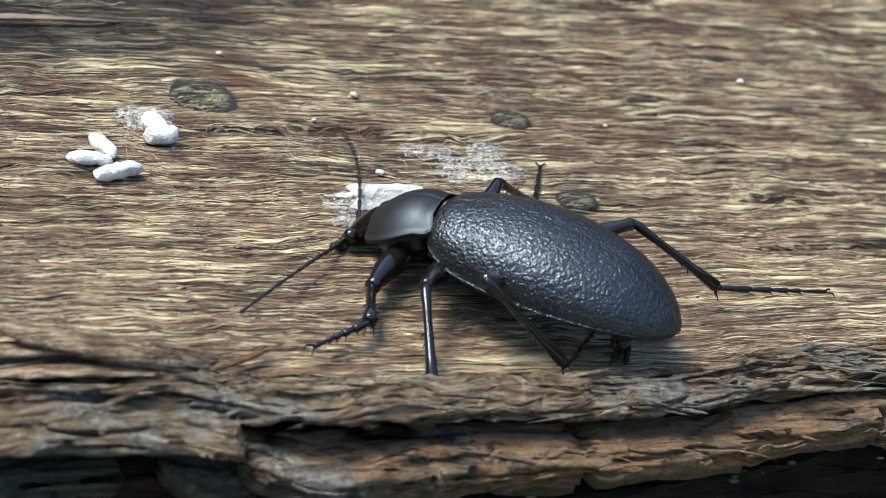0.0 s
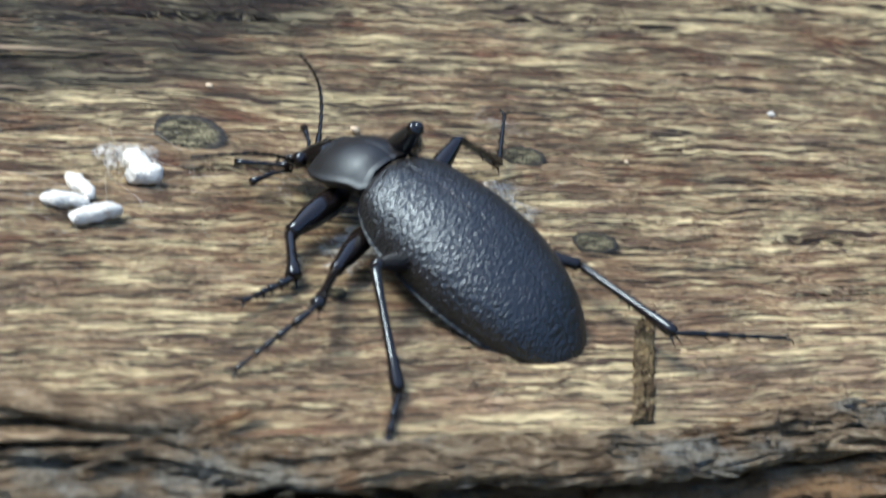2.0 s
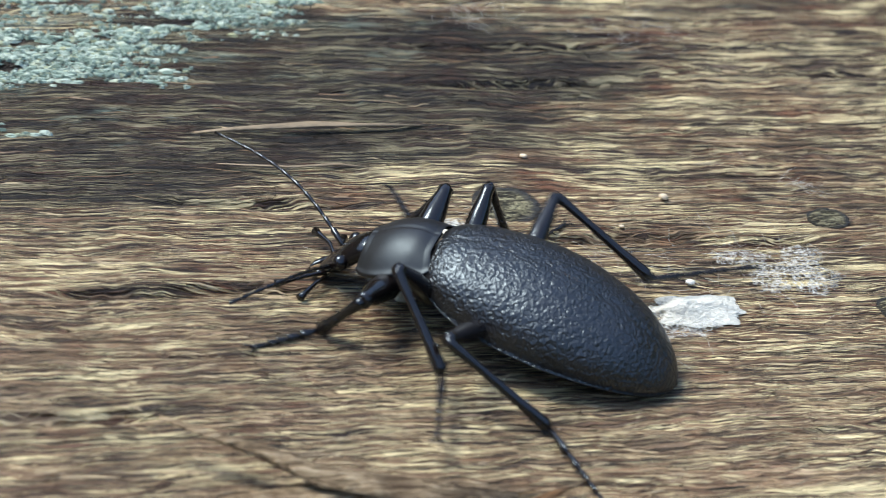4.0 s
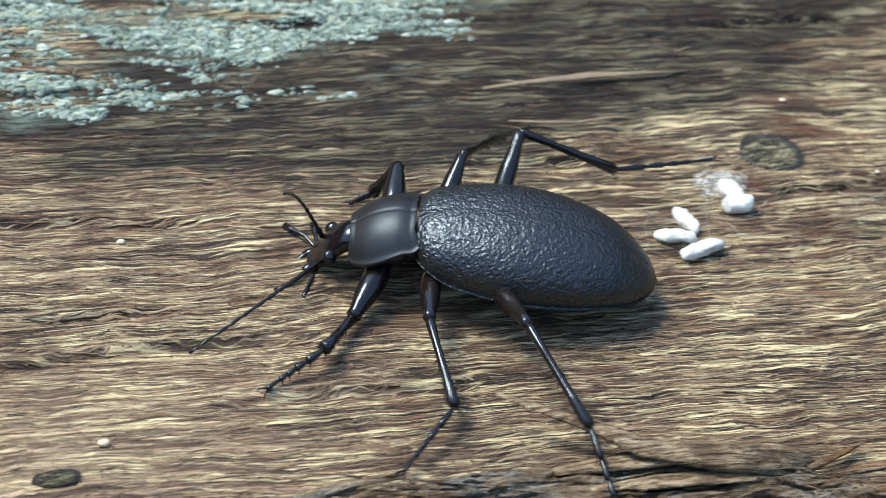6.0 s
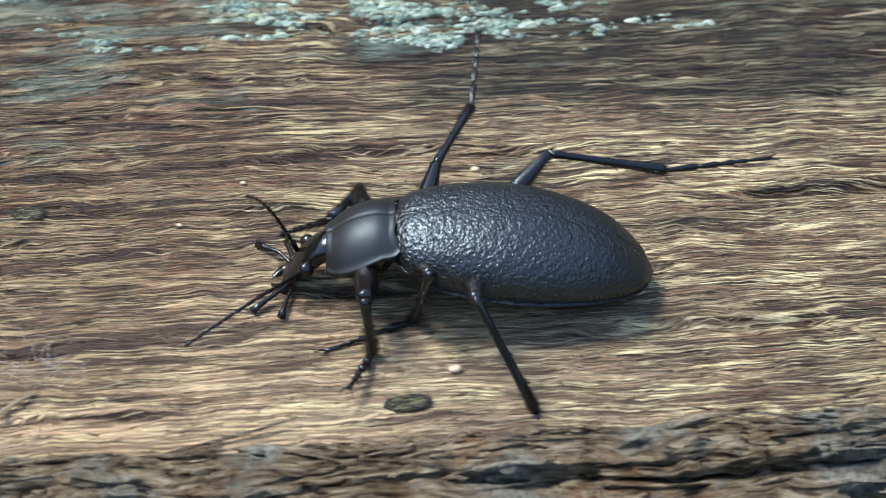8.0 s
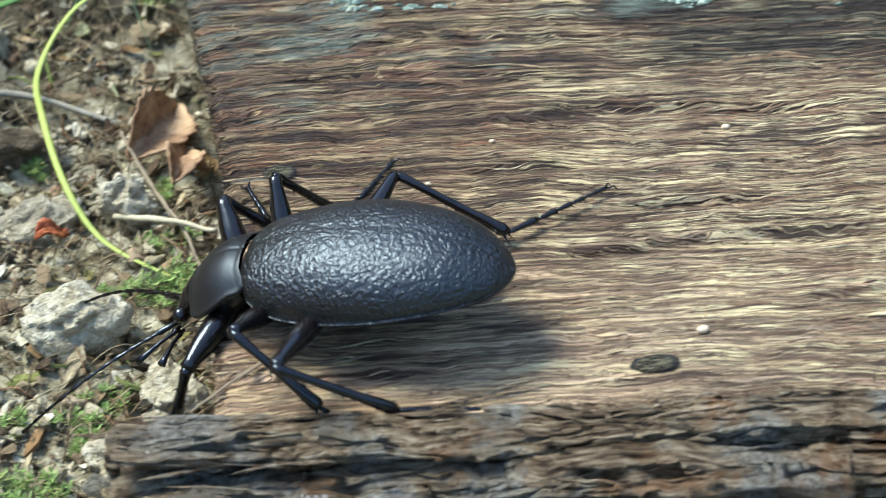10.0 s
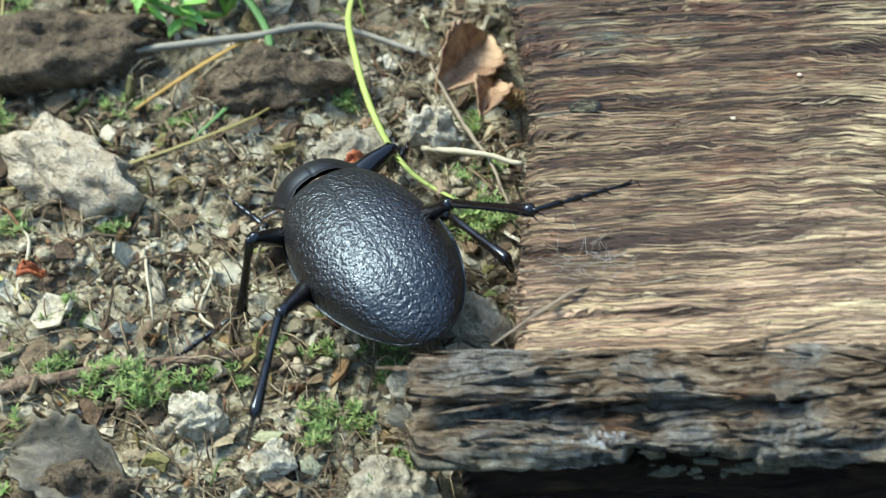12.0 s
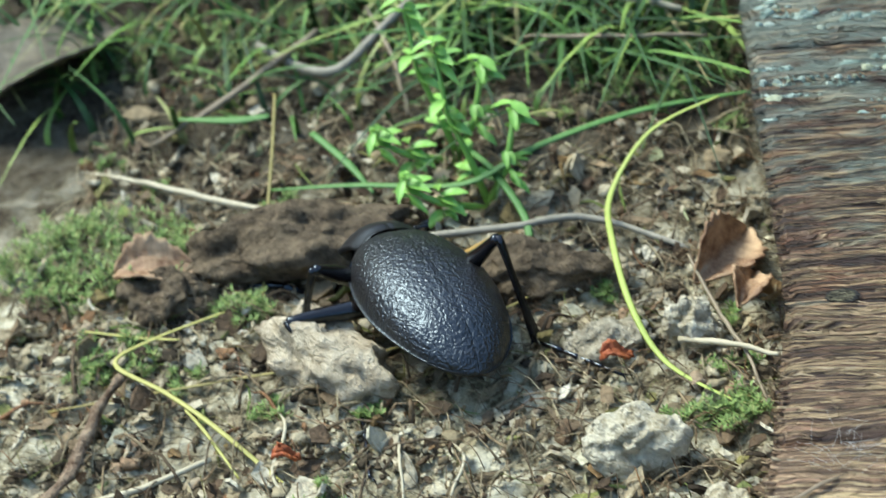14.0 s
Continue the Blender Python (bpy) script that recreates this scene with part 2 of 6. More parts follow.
def smooth_table(table, n=5):
    """A table with rounded corners, by Catmull-Rom."""
    out = []
    for i in range(len(table) - 1):
        p0 = table[max(i - 1, 0)]
        p1, p2 = table[i], table[i + 1]
        p3 = table[min(i + 2, len(table) - 1)]
        for k in range(n):
            t = k / n
            m1 = (p2[1] - p0[1]) / max(p2[0] - p0[0], 1e-6) * (p2[0] - p1[0])
            m2 = (p3[1] - p1[1]) / max(p3[0] - p1[0], 1e-6) * (p2[0] - p1[0])
            h = (2 * t**3 - 3 * t**2 + 1) * p1[1] + (t**3 - 2 * t**2 + t) * m1 + (-2 * t**3 + 3 * t**2) * p2[1] + (t**3 - t**2) * m2
            out.append((p1[0] + t * (p2[0] - p1[0]), h))
    out.append(table[-1])
    return out


def joined(*pieces):
    verts, faces = [], []
    for v, f in pieces:
        k = len(verts)
        verts += [tuple(q) for q in v]
        faces += [tuple(i + k for i in face) for face in f]
    return verts, faces


def cm3(points):
    return [(p[0] * CM, p[1] * CM, p[2] * CM) for p in points]


# ---- the plank: 14.5 mm thick, grain along x, its upper face at z = 0 ----
def plank_end(y):
    """Where the plank's sawn end lies."""
    return -11.76 - 0.165 * max(0.0, y - 0.25) + 0.05 * noise.noise((0.4, y * 2.3, 1.7)) + 0.03 * noise.noise((3.4, y * 9.0, 1.7))


def grain_height(x, y):
    w = 0.22 * noise.noise((x * 0.22, y * 0.35, 3.1)) + 0.05 * noise.noise((x * 0.9, y * 0.7, 7.7))
    v = y + w
    z = 0.030 * noise.noise((x * 0.35, v * 6.0, 0.3)) + 0.05 * (0.2 - abs(noise.noise((x * 0.45, v * 9.0, 4.3))))
    # cracks that follow the grain
    c = noise.noise((x * 0.22, v * 3.1, 9.3))
    if c > 0.42:
        z -= min(0.10, (c - 0.42) * 0.9)
    # the far strip and the sawn end are weathered into low terraces
    rough = min(1.0, max(0.0, (y - 0.5) / 3 + (-8.0 - x) / 3))
    step = noise.noise((x * 0.16, v * 2.6, 21.0)) * 4
    z += 0.05 * rough * (math.floor(step) + min(1.0, (step % 1.0) * 6) - step * 0.5)
    return z + 0.03 * noise.noise((x * 0.12, y * 0.2, 12.0))


def lip_shift(x):
    """The front edge is not quite straight."""
    return float(np.interp(x, (-13, -0.5, 0.7, 4.3, 7.0, 13), (0.0, -0.04, -0.62, -0.58, -0.16, 0.0)))


def lip_lift(x):
    """Towards the east the torn lip stands up above the plank's face."""
    return float(np.interp(x, (-13, -3.5, -0.5, 0.5, 6.0, 13), (0.0, 0.0, 0.02, 0.10, 0.10, 0.08)))


def plank_top():
    ys = np.concatenate([np.arange(-4.0, 6.0, 0.024), np.arange(6.0, 14.01, 0.08)])
    us = np.linspace(0, 1, 190)
    verts = []
    for u in us:
        for y in ys:
            x = plank_end(y) * (1 - u) + 13.0 * u
            y = max(y, -3.58 + min(0.0, lip_shift(x)))
            z = grain_height(x, y)
            # the near side dips under the torn lip
            z -= 3.0 * max(0.0, -3.50 + min(0.0, lip_shift(x)) - y)
            if u == 0:
                z -= 0.06
            verts.append((x * CM, y * CM, z * CM))
    nv = len(ys)
    faces = grid_faces(len(us), nv)
    faces = [f[::-1] for f in faces]
    # the end face below the upper surface
    low = len(verts)
    for y in ys:
        verts.append(((plank_end(y) + 0.04 * noise.noise((1.0, y * 5, 2.2)) + 0.08) * CM, y * CM, -1.6 * CM))
    for j in range(nv - 1):
        faces.append((j, j + 1, low + j + 1, low + j))
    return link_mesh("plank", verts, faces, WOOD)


plank = plank_top()
tagged(plank, "weathered brown plank with raised wavy grain", "plank", kind="structure")


def raised_fibres():
    """Thin splintered fibres that stand off the weathered face, along the grain."""
    rng = random.Random(91)
    verts, faces = [], []
    while len(verts) < 27 * 7000:
        x, y = rng.uniform(-12.3, 10.0), rng.uniform(-3.45, 7.0)
        patch = noise.noise((x * 0.35, y * 1.1, 40.0)) + 0.6 * noise.noise((x * 1.2, y * 4.0, 44.0))
        if patch + 0.45 - 0.10 * y - 0.04 * max(0.0, x - 2) < rng.uniform(-0.35, 0.75):
            continue
        dark = ((x + 2.0) / 6.6) ** 2 + ((y - 3.8) / 2.2) ** 2
        if dark < 1.1 and rng.random() < 0.92:
            continue
        if 0.18 * y - 0.14 * x > rng.uniform(1.1, 1.9) or (x < -8.3 and rng.random() < 0.55):
            continue
        if y < -1.85 and abs(x - 4.32 - (y + 3.7) * 0.46) < 0.5:
            continue
        l = min(1.8, 0.15 + 0.34 * rng.expovariate(1.0))
        half = min(0.008, 0.0025 + 0.0016 * rng.expovariate(1.0))
        tall = half * rng.uniform(1.2, 3.0)
        seed, drift = rng.uniform(0, 99), rng.gauss(0, 0.025)
        w0 = 0.22 * noise.noise((x * 0.22, y * 0.35, 3.1)) + 0.05 * noise.noise((x * 0.9, y * 0.7, 7.7))
        lift = rng.uniform(-0.3, 0.8) * tall
        base = len(verts)
        for k in range(9):
            u = k / 8
            px = x + (u - 0.5) * l
            if px < plank_end(y) + 0.02:
                px = plank_end(y) + 0.02
            w = 0.22 * noise.noise((px * 0.22, y * 0.35, 3.1)) + 0.05 * noise.noise((px * 0.9, y * 0.7, 7.7))
            py = y - (w - w0) + drift * (u - 0.5) + 0.07 * noise.noise((px * 2.2, y * 2, 0.0)) + 0.014 * noise.noise((px * 9, seed, 5.0))
            z = grain_height(px, py)
            t = half * (1 - abs(2 * u - 1) ** 2.5 + 0.06) * (1 + 0.5 * noise.noise((px * 9, seed, 2.0)))
            verts += [(px * CM, (py - t) * CM, (z - 0.012) * CM), (px * CM, py * CM, (z + tall * t / half + lift * u) * CM), (px * CM, (py + t) * CM, (z - 0.012) * CM)]
        for k in range(8):
            a = base + 3 * k
            faces += [(a, a + 3, a + 4, a + 1), (a + 1, a + 4, a + 5, a + 2)]
    tagged(link_mesh("raised_fibres", verts, faces, SPLINTS, plank), "pale splintered fibres along the grain", kind="stuff")


def mat_splints():
    n = Nodes("splintered_fibre")
    v = n.place()
    g = n.put("ShaderNodeNewGeometry")
    a = n.noise(v, 900, 4, 0.7)
    col = n.ramp(g.outputs["Random Per Island"], (0.0, (0.10, 0.055, 0.034)), (0.35, (0.22, 0.14, 0.08)), (0.65, (0.35, 0.25, 0.14)), (0.92, (0.52, 0.41, 0.25)), (1.0, (0.24, 0.16, 0.11)))
    col = n.mix(n.ramp(a, (0.35, (0.7, 0.7, 0.7)), (0.55, (0, 0, 0))), col, (0.13, 0.08, 0.045))
    return n.done(col, 0.6, n.bump(a, 0.0003), 0.3)


SPLINTS = mat_splints()
raised_fibres()


# ---- the rotten front edge of the plank: a raised lip, a crust below it, a hollow under that ----
def mat_rot():
    n = Nodes("rotten_bark")
    base = n.place()
    wavy = shifted(n, base, (0.002, 0.006, 0.006), 90)
    m = n.put("ShaderNodeMapping", Vector=wavy)
    m.inputs["Scale"].default_value = (120, 1500, 1500)
    f1 = n.noise(m.outputs[0], 1.0, 6, 0.72)
    blot = n.noise(base, 110, 5, 0.65)
    crumb = n.noise(base, 1100, 5, 0.75)
    col = n.ramp(f1, (0.34, (0.016, 0.011, 0.008)), (0.43, (0.13, 0.088, 0.052)), (0.53, (0.32, 0.235, 0.145)), (0.65, (0.60, 0.49, 0.33)))
    rust = n.ramp(blot, (0.54, (0, 0, 0)), (0.66, (1, 1, 1)))
    col = n.mix(n.math("MULTIPLY", rust, 0.65), col, n.mix(crumb, (0.16, 0.06, 0.02), (0.42, 0.21, 0.09)))
    grey = n.ramp(n.noise(base, 80, 4, 0.65), (0.50, (0, 0, 0)), (0.60, (1, 1, 1)))
    col = n.mix(n.math("MULTIPLY", grey, 0.7), col, n.mix(n.ramp(crumb, (0.38, (0, 0, 0)), (0.62, (1, 1, 1))), (0.11, 0.105, 0.085), (0.50, 0.49, 0.42)))
    sep = n.put("ShaderNodeSeparateXYZ", Vector=wavy)
    east = n.ramp(n.math("ADD", n.math("MULTIPLY", sep.outputs[0], 12.0), n.math("MULTIPLY", blot, 1.6)), (0.95, (0, 0, 0)), (1.35, (0.8, 0.8, 0.8)))
    still = n.put("ShaderNodeSeparateXYZ", Vector=base)
    lower = n.ramp(n.math("ADD", n.math("MULTIPLY", still.outputs[2], -100.0), n.math("MULTIPLY", n.math("ADD", blot, -0.5), 0.5)), (0.06, (0, 0, 0)), (0.18, (1, 1, 1)))
    col = n.mix(n.math("MULTIPLY", n.math("MULTIPLY", east, lower), n.ramp(f1, (0.36, (0.2, 0.2, 0.2)), (0.5, (1, 1, 1)))), col, n.mix(crumb, (0.20, 0.095, 0.035), (0.58, 0.36, 0.18)))
    pale = n.math("MULTIPLY", n.ramp(n.math("MULTIPLY", still.outputs[0], -10.0), (0.55, (0, 0, 0)), (0.75, (1, 1, 1))), n.ramp(n.math("ADD", n.math("MULTIPLY", still.outputs[2], -100.0), n.math("MULTIPLY", n.math("ADD", blot, -0.5), 0.5)), (0.30, (0, 0, 0)), (0.42, (0.62, 0.62, 0.62))))
    col = n.mix(pale, col, n.mix(n.ramp(crumb, (0.36, (0, 0, 0)), (0.62, (1, 1, 1))), (0.075, 0.07, 0.045), (0.56, 0.53, 0.39)))
    algae = n.ramp(n.math("ADD", n.math("MULTIPLY", still.outputs[2], -100.0), n.math("MULTIPLY", n.math("ADD", blot, -0.5), 0.8)), (0.42, (0, 0, 0)), (0.58, (0.75, 0.75, 0.75)))
    col = n.mix(algae, col, n.mix(crumb, (0.045, 0.05, 0.034), (0.25, 0.27, 0.19)))
    h = n.math("ADD", f1, n.math("MULTIPLY", crumb, 0.7))
    return n.done(col, 0.9, n.bump(h, 0.0022, 1.0), 0.15)


ROT = mat_rot()


# rotten wood with the overhang's shade put into its near-black colour
def mat_shaded_rot():
    n = Nodes("shade_dark_rotten_wood")
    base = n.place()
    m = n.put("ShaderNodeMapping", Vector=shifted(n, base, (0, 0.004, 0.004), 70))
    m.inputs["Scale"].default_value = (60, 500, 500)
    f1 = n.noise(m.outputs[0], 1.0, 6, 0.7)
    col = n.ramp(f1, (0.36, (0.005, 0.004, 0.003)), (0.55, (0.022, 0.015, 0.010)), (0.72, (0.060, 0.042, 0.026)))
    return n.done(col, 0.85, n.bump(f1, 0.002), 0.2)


SHADED_ROT = mat_shaded_rot()
SLIVER = mat_plain("weathered_sliver", (0.17, 0.125, 0.075), 0.7, 500, 0.35, 0.0006)


def edge_sheet(profile, x0, x1, step, rough, seed, lift=0.0):
    """A strip along x whose section is a line of (y, z), torn and ridged along the grain."""
    pts = []
    for a, b in zip(profile[:-1], profile[1:]):
        for k in range(9):
            pts.append((a[0] + (b[0] - a[0]) * k / 9, a[1] + (b[1] - a[1]) * k / 9))
    pts.append(profile[-1])
    xs = np.arange(x0, x1, step)
    verts = []
    zc = sum(p[1] for p in pts) / len(pts)
    for i, x in enumerate(xs):
        taper = min(1, (i + 1 + 2 * noise.noise((seed, 1, 1))) / 3, (len(xs) - i) / 3)
        for j, (y, z) in enumerate(pts):
            s = j * 0.115
            d = rough * (0.6 * noise.noise((x * 0.5, s, seed)) + 0.55 * noise.noise((x * 0.7, s * 6.0, seed + 5)) + 0.40 * noise.noise((x * 1.5, s * 11.0, seed + 9)) + 0.22 * noise.noise((x * 4.0, s * 17.0, seed + 2)))
            e = rough * (0.45 * noise.noise((x * 0.35, s * 1.2, seed + 20)) + 0.28 * noise.noise((x * 1.2, s * 6, seed + 31)))
            if j > 0.72 * len(pts):
                d, e = 0.4 * d, 0.4 * e
            yc = -3.75
            verts.append(((x + 0.05 * noise.noise((x, s * 6, 3.0))) * CM, (yc + (y - yc) * (0.45 + 0.55 * taper) + d + lip_shift(x)) * CM, (zc + (z - zc) * (0.5 + 0.5 * taper) + e + 0.5 * d + lift * lip_lift(x)) * CM))
    return verts, [f[::-1] for f in grid_faces(len(xs), len(pts))]


def front_edge():
    # hollow and underside are coloured near-black in place of shade
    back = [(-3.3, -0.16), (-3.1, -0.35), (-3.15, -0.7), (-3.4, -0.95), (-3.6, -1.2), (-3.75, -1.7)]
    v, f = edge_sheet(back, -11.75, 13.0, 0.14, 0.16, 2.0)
    link_mesh("hollow_front", v, f, SHADED_ROT, plank, label="hollowed front of the plank, coloured near-black for shade")
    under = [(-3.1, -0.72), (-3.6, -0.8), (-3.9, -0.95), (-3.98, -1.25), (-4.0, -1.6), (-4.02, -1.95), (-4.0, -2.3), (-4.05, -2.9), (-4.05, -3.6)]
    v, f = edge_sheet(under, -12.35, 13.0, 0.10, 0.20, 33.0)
    link_mesh("damp_underside", v, f, SHADED_ROT, plank, label="rotten wood under the edge, coloured near-black for shade")
    lip = [(-3.28, -0.12), (-3.42, -0.02), (-3.55, 0.04), (-3.70, 0.04), (-3.82, 0.0), (-3.86, -0.05), (-3.75, -0.09), (-3.3, -0.12)]
    v, f = edge_sheet(lip, -12.75, 13.0, 0.05, 0.20, 7.0, 1.0)
    link_mesh("torn_lip", v, f, ROT, plank, label="raised torn lip of grey-brown rotten wood")
    # each piece of crust: from, to, height of its top, how far it stands out, how deep it is
    pieces = ((-12.75, -10.6, -0.30, 0.0, 0.16), (-10.9, -9.2, -0.24, 0.02, 0.09), (-9.5, -7.6, -0.26, 0.0, 0.09), (-7.9, -5.6, -0.29, 0.0, 0.10), (-6.0, -3.3, -0.40, 0.10, 0.12), (-9.0, -5.6, -0.10, 0.06, 0.28), (-6.2, -2.6, -0.12, 0.06, 0.30), (-3.0, 0.15, 0.0, -0.20, 0.16),
              (-4.2, -0.75, -0.72, 0.10, 0.30), (-0.45, 0.40, -0.58, 0.08, 0.32), (0.15, 2.1, -0.26, 0.06, 0.40), (1.9, 3.62, -0.20, 0.04, 0.44), (3.58, 5.6, -0.20, 0.04, 0.42), (5.3, 7.3, -0.14, 0.08, 0.46), (7.1, 9.4, -0.22, 0.05, 0.4), (9.0, 12.8, -0.24, 0.0, 0.4), (0.2, 1.4, -0.92, 0.02, 0.25))
    for k, (x0, x1, top, out, deep) in enumerate(pieces):
        crust = [(-3.35 + out, top - 0.16), (-3.7 + out, top - 0.06), (-4.02 + out, top), (-4.24 + out, top - 0.07), (-4.30 + out, top - 0.5 * deep), (-4.16 + out, top - deep), (-3.8 + out, top - deep - 0.12), (-3.4 + out, top - deep - 0.12)]
        v, f = edge_sheet(crust, x0, x1, 0.05, 0.17 if x0 > -7 else 0.24, 3.7 * k + 1)
        link_mesh("bark_crust", v, f, ROT, plank)


front_edge()


def edge_crumbs():
    """Loose crumbs of rotten wood and grey crust on the front edge."""
    rng = random.Random(77)
    shapes = [blob((0, 0, 0), (100, 100, 100), 40 + k * 2.3, 1, 0.6) for k in range(5)]
    allv, allf = [], []
    for k in range(1500):
        x = rng.uniform(-12.7, 9.0) if k % 3 else rng.uniform(-12.7, -6.0)
        u = rng.random()
        if noise.noise((x * 0.9, u * 2, 3.3)) < -0.05 or (-3.5 < x < 0.35 and u > 0.5) or (x < -5 and 0.4 < u < 0.78):
            continue
        y, z = -3.45 - 0.85 * u + lip_shift(x), 0.02 - 0.42 * u + rng.gauss(0, 0.04) + (lip_lift(x) if u < 0.4 else 0)
        if x > 0.2 and 0.38 < u < 0.7:
            continue
        if u > 0.8:
            z -= rng.uniform(0, 0.4)
        r = min(0.07, 0.012 + 0.018 * rng.expovariate(1.0))
        v, f = shapes[rng.randrange(5)]
        sx = rng.uniform(1.2, 3.5)
        base = len(allv)
        for q in v:
            allv.append(((x + r * sx * q[0]) * CM, (y + r * q[1]) * CM, (z + r * 0.8 * q[2]) * CM))
        allf += [tuple(i + base for i in face) for face in f]
    tagged(link_mesh("rotten_crumbs", allv, allf, ROT, plank, smooth=False), "loose crumbs of rotten wood", kind="stuff")


def splinter(points, radii, parent, label, material, sides=7, flat=0.45):
    v, f = tube(cm3(points), [r * CM for r in radii], sides, flat)
    for i, q in enumerate(v):
        n = noise.noise_vector(Vector(q) * 700) * 0.00025 + noise.noise_vector(Vector((q[0] * 160, q[1] * 900, q[2] * 900))) * 0.0004
        v[i] = Vector(q) + n
    return link_mesh("splinter", v, f, material, parent, label=label)


# raised slivers of wood on the plank
def mat_tan():
    n = Nodes("tan_rotten_wood")
    base = n.place()
    m = n.put("ShaderNodeMapping", Vector=shifted(n, base, (0.0, 0.0015, 0.0015), 200))
    m.inputs["Scale"].default_value = (160, 2200, 2200)
    f1 = n.noise(m.outputs[0], 1.0, 4, 0.65)
    blot = n.noise(base, 220, 5, 0.7)
    col = n.ramp(f1, (0.34, (0.045, 0.029, 0.018)), (0.44, (0.20, 0.138, 0.080)), (0.56, (0.38, 0.28, 0.17)), (0.70, (0.58, 0.46, 0.30)))
    col = n.mix(n.ramp(blot, (0.38, (0.6, 0.6, 0.6)), (0.50, (0, 0, 0))), col, (0.09, 0.056, 0.033))
    return n.done(col, 0.85, n.bump(n.math("ADD", f1, blot), 0.0016), 0.15)


TANWOOD = mat_tan()
splinter([(-3.05, -2.55, 0.42), (-2.7, -2.75, 0.40), (-2.2, -3.05, 0.36), (-1.7, -3.35, 0.28), (-0.9, -3.5, 0.2), (0.0, -3.55, 0.05)], (0.025, 0.05, 0.08, 0.14, 0.19, 0.16), plank, "long torn splinter standing off the edge", TANWOOD, 9, 0.5)
splinter([(-2.6, -3.42, 0.10), (-1.8, -3.40, 0.17), (-0.9, -3.36, 0.16), (-0.2, -3.40, 0.12), (0.12, -3.46, 0.05)], (0.05, 0.13, 0.16, 0.13, 0.06), plank, "flat torn slab of wood on the edge", TANWOOD, 9, 0.35)
splinter([(-2.4, -3.62, 0.02), (-1.6, -3.66, 0.09), (-0.8, -3.68, 0.10), (-0.1, -3.66, 0.02)], (0.04, 0.09, 0.10, 0.05), plank, "flat torn slab of wood on the edge", TANWOOD, 9, 0.35)
splinter([(-1.75, 3.05, 0.02), (-1.3, 3.08, 0.06), (-0.4, 3.12, 0.07), (0.5, 3.2, 0.05), (1.1, 3.26, 0.0)], (0.012, 0.035, 0.05, 0.035, 0.012), plank, "brown raised sliver of wood", SLIVER)
splinter([(-1.6, 2.38, 0.03), (-1.2, 2.28, 0.08), (-0.8, 2.24, 0.08), (-0.3, 2.33, 0.06), (0.2, 2.35, 0.0)], (0.01, 0.02, 0.026, 0.018, 0.008), plank, "thin raised sliver of wood", SLIVER)
splinter([(-11.95, -3.2, 0.02), (-11.6, -2.9, 0.07), (-11.2, -2.6, 0.06), (-11.0, -2.45, 0.01)], (0.01, 0.018, 0.02, 0.006), plank, "loose wood fibre at the sawn end", SLIVER)


def frayed_end():
    """Short fibres along the sawn end of the plank."""
    rng = random.Random(11)
    bits = []
    for k in range(170):
        y = rng.uniform(-3.4, 6.5)
        x = plank_end(y)
        l = rng.uniform(0.02, 0.09)
        a = rng.uniform(-0.8, 0.8)
        bits.append(tube(cm3([(x + 0.1, y, -0.01), (x - 0.3 * l, y + 0.3 * a * l, 0.01), (x - l, y + a * l, rng.uniform(-0.08, 0.07))]), [0.007 * CM, 0.007 * CM, 0.002 * CM], 4))
    v, f = joined(*bits)
    tagged(link_mesh("frayed_fibres", v, f, WOOD, plank), "frayed wood fibres", kind="stuff")


frayed_end()


# ---- marks on the plank ----
def mat_knot():
    n = Nodes("knot_wood")
    base = n.place()
    c = n.put("ShaderNodeTexCoord")
    ln = n.t.nodes.new("ShaderNodeVectorMath")
    ln.operation = "LENGTH"
    push = shifted(n, c.outputs["Object"], (0.0011, 0.0011, 0), 900)
    n.t.links.new(push, ln.inputs[0])
    info = n.put("ShaderNodeObjectInfo")
    m = n.put("ShaderNodeMapping", Vector=base)
    m.inputs["Scale"].default_value = (500, 2600, 900)
    fib = n.noise(m.outputs[0], 1.0, 3)
    speck = n.noise(base, 2600, 4, 0.75)
    inner = n.ramp(fib, (0.40, (0.030, 0.026, 0.018)), (0.49, (0.15, 0.13, 0.075)), (0.62, (0.46, 0.41, 0.24)))
    inner = n.mix(n.ramp(speck, (0.40, (0.9, 0.9, 0.9)), (0.50, (0, 0, 0))), inner, (0.018, 0.015, 0.012))
    r = n.math("ADD", n.math("MULTIPLY", ln.outputs["Value"], 250.0), n.math("MULTIPLY", n.math("ADD", speck, -0.5), 0.5))
    ring = n.ramp(r, (0.62, (0, 0, 0)), (0.80, (1, 1, 1)))
    col = n.mix(ring, inner, n.mix(fib, (0.010, 0.011, 0.013), (0.085, 0.082, 0.080)))
    n.feed(n.bsdf, "Alpha", n.ramp(r, (0.86, (1, 1, 1)), (1.04, (0, 0, 0))))
    return n.done(col, 0.75, n.bump(n.math("ADD", fib, speck), 0.0012), 0.25)


KNOT = mat_knot()


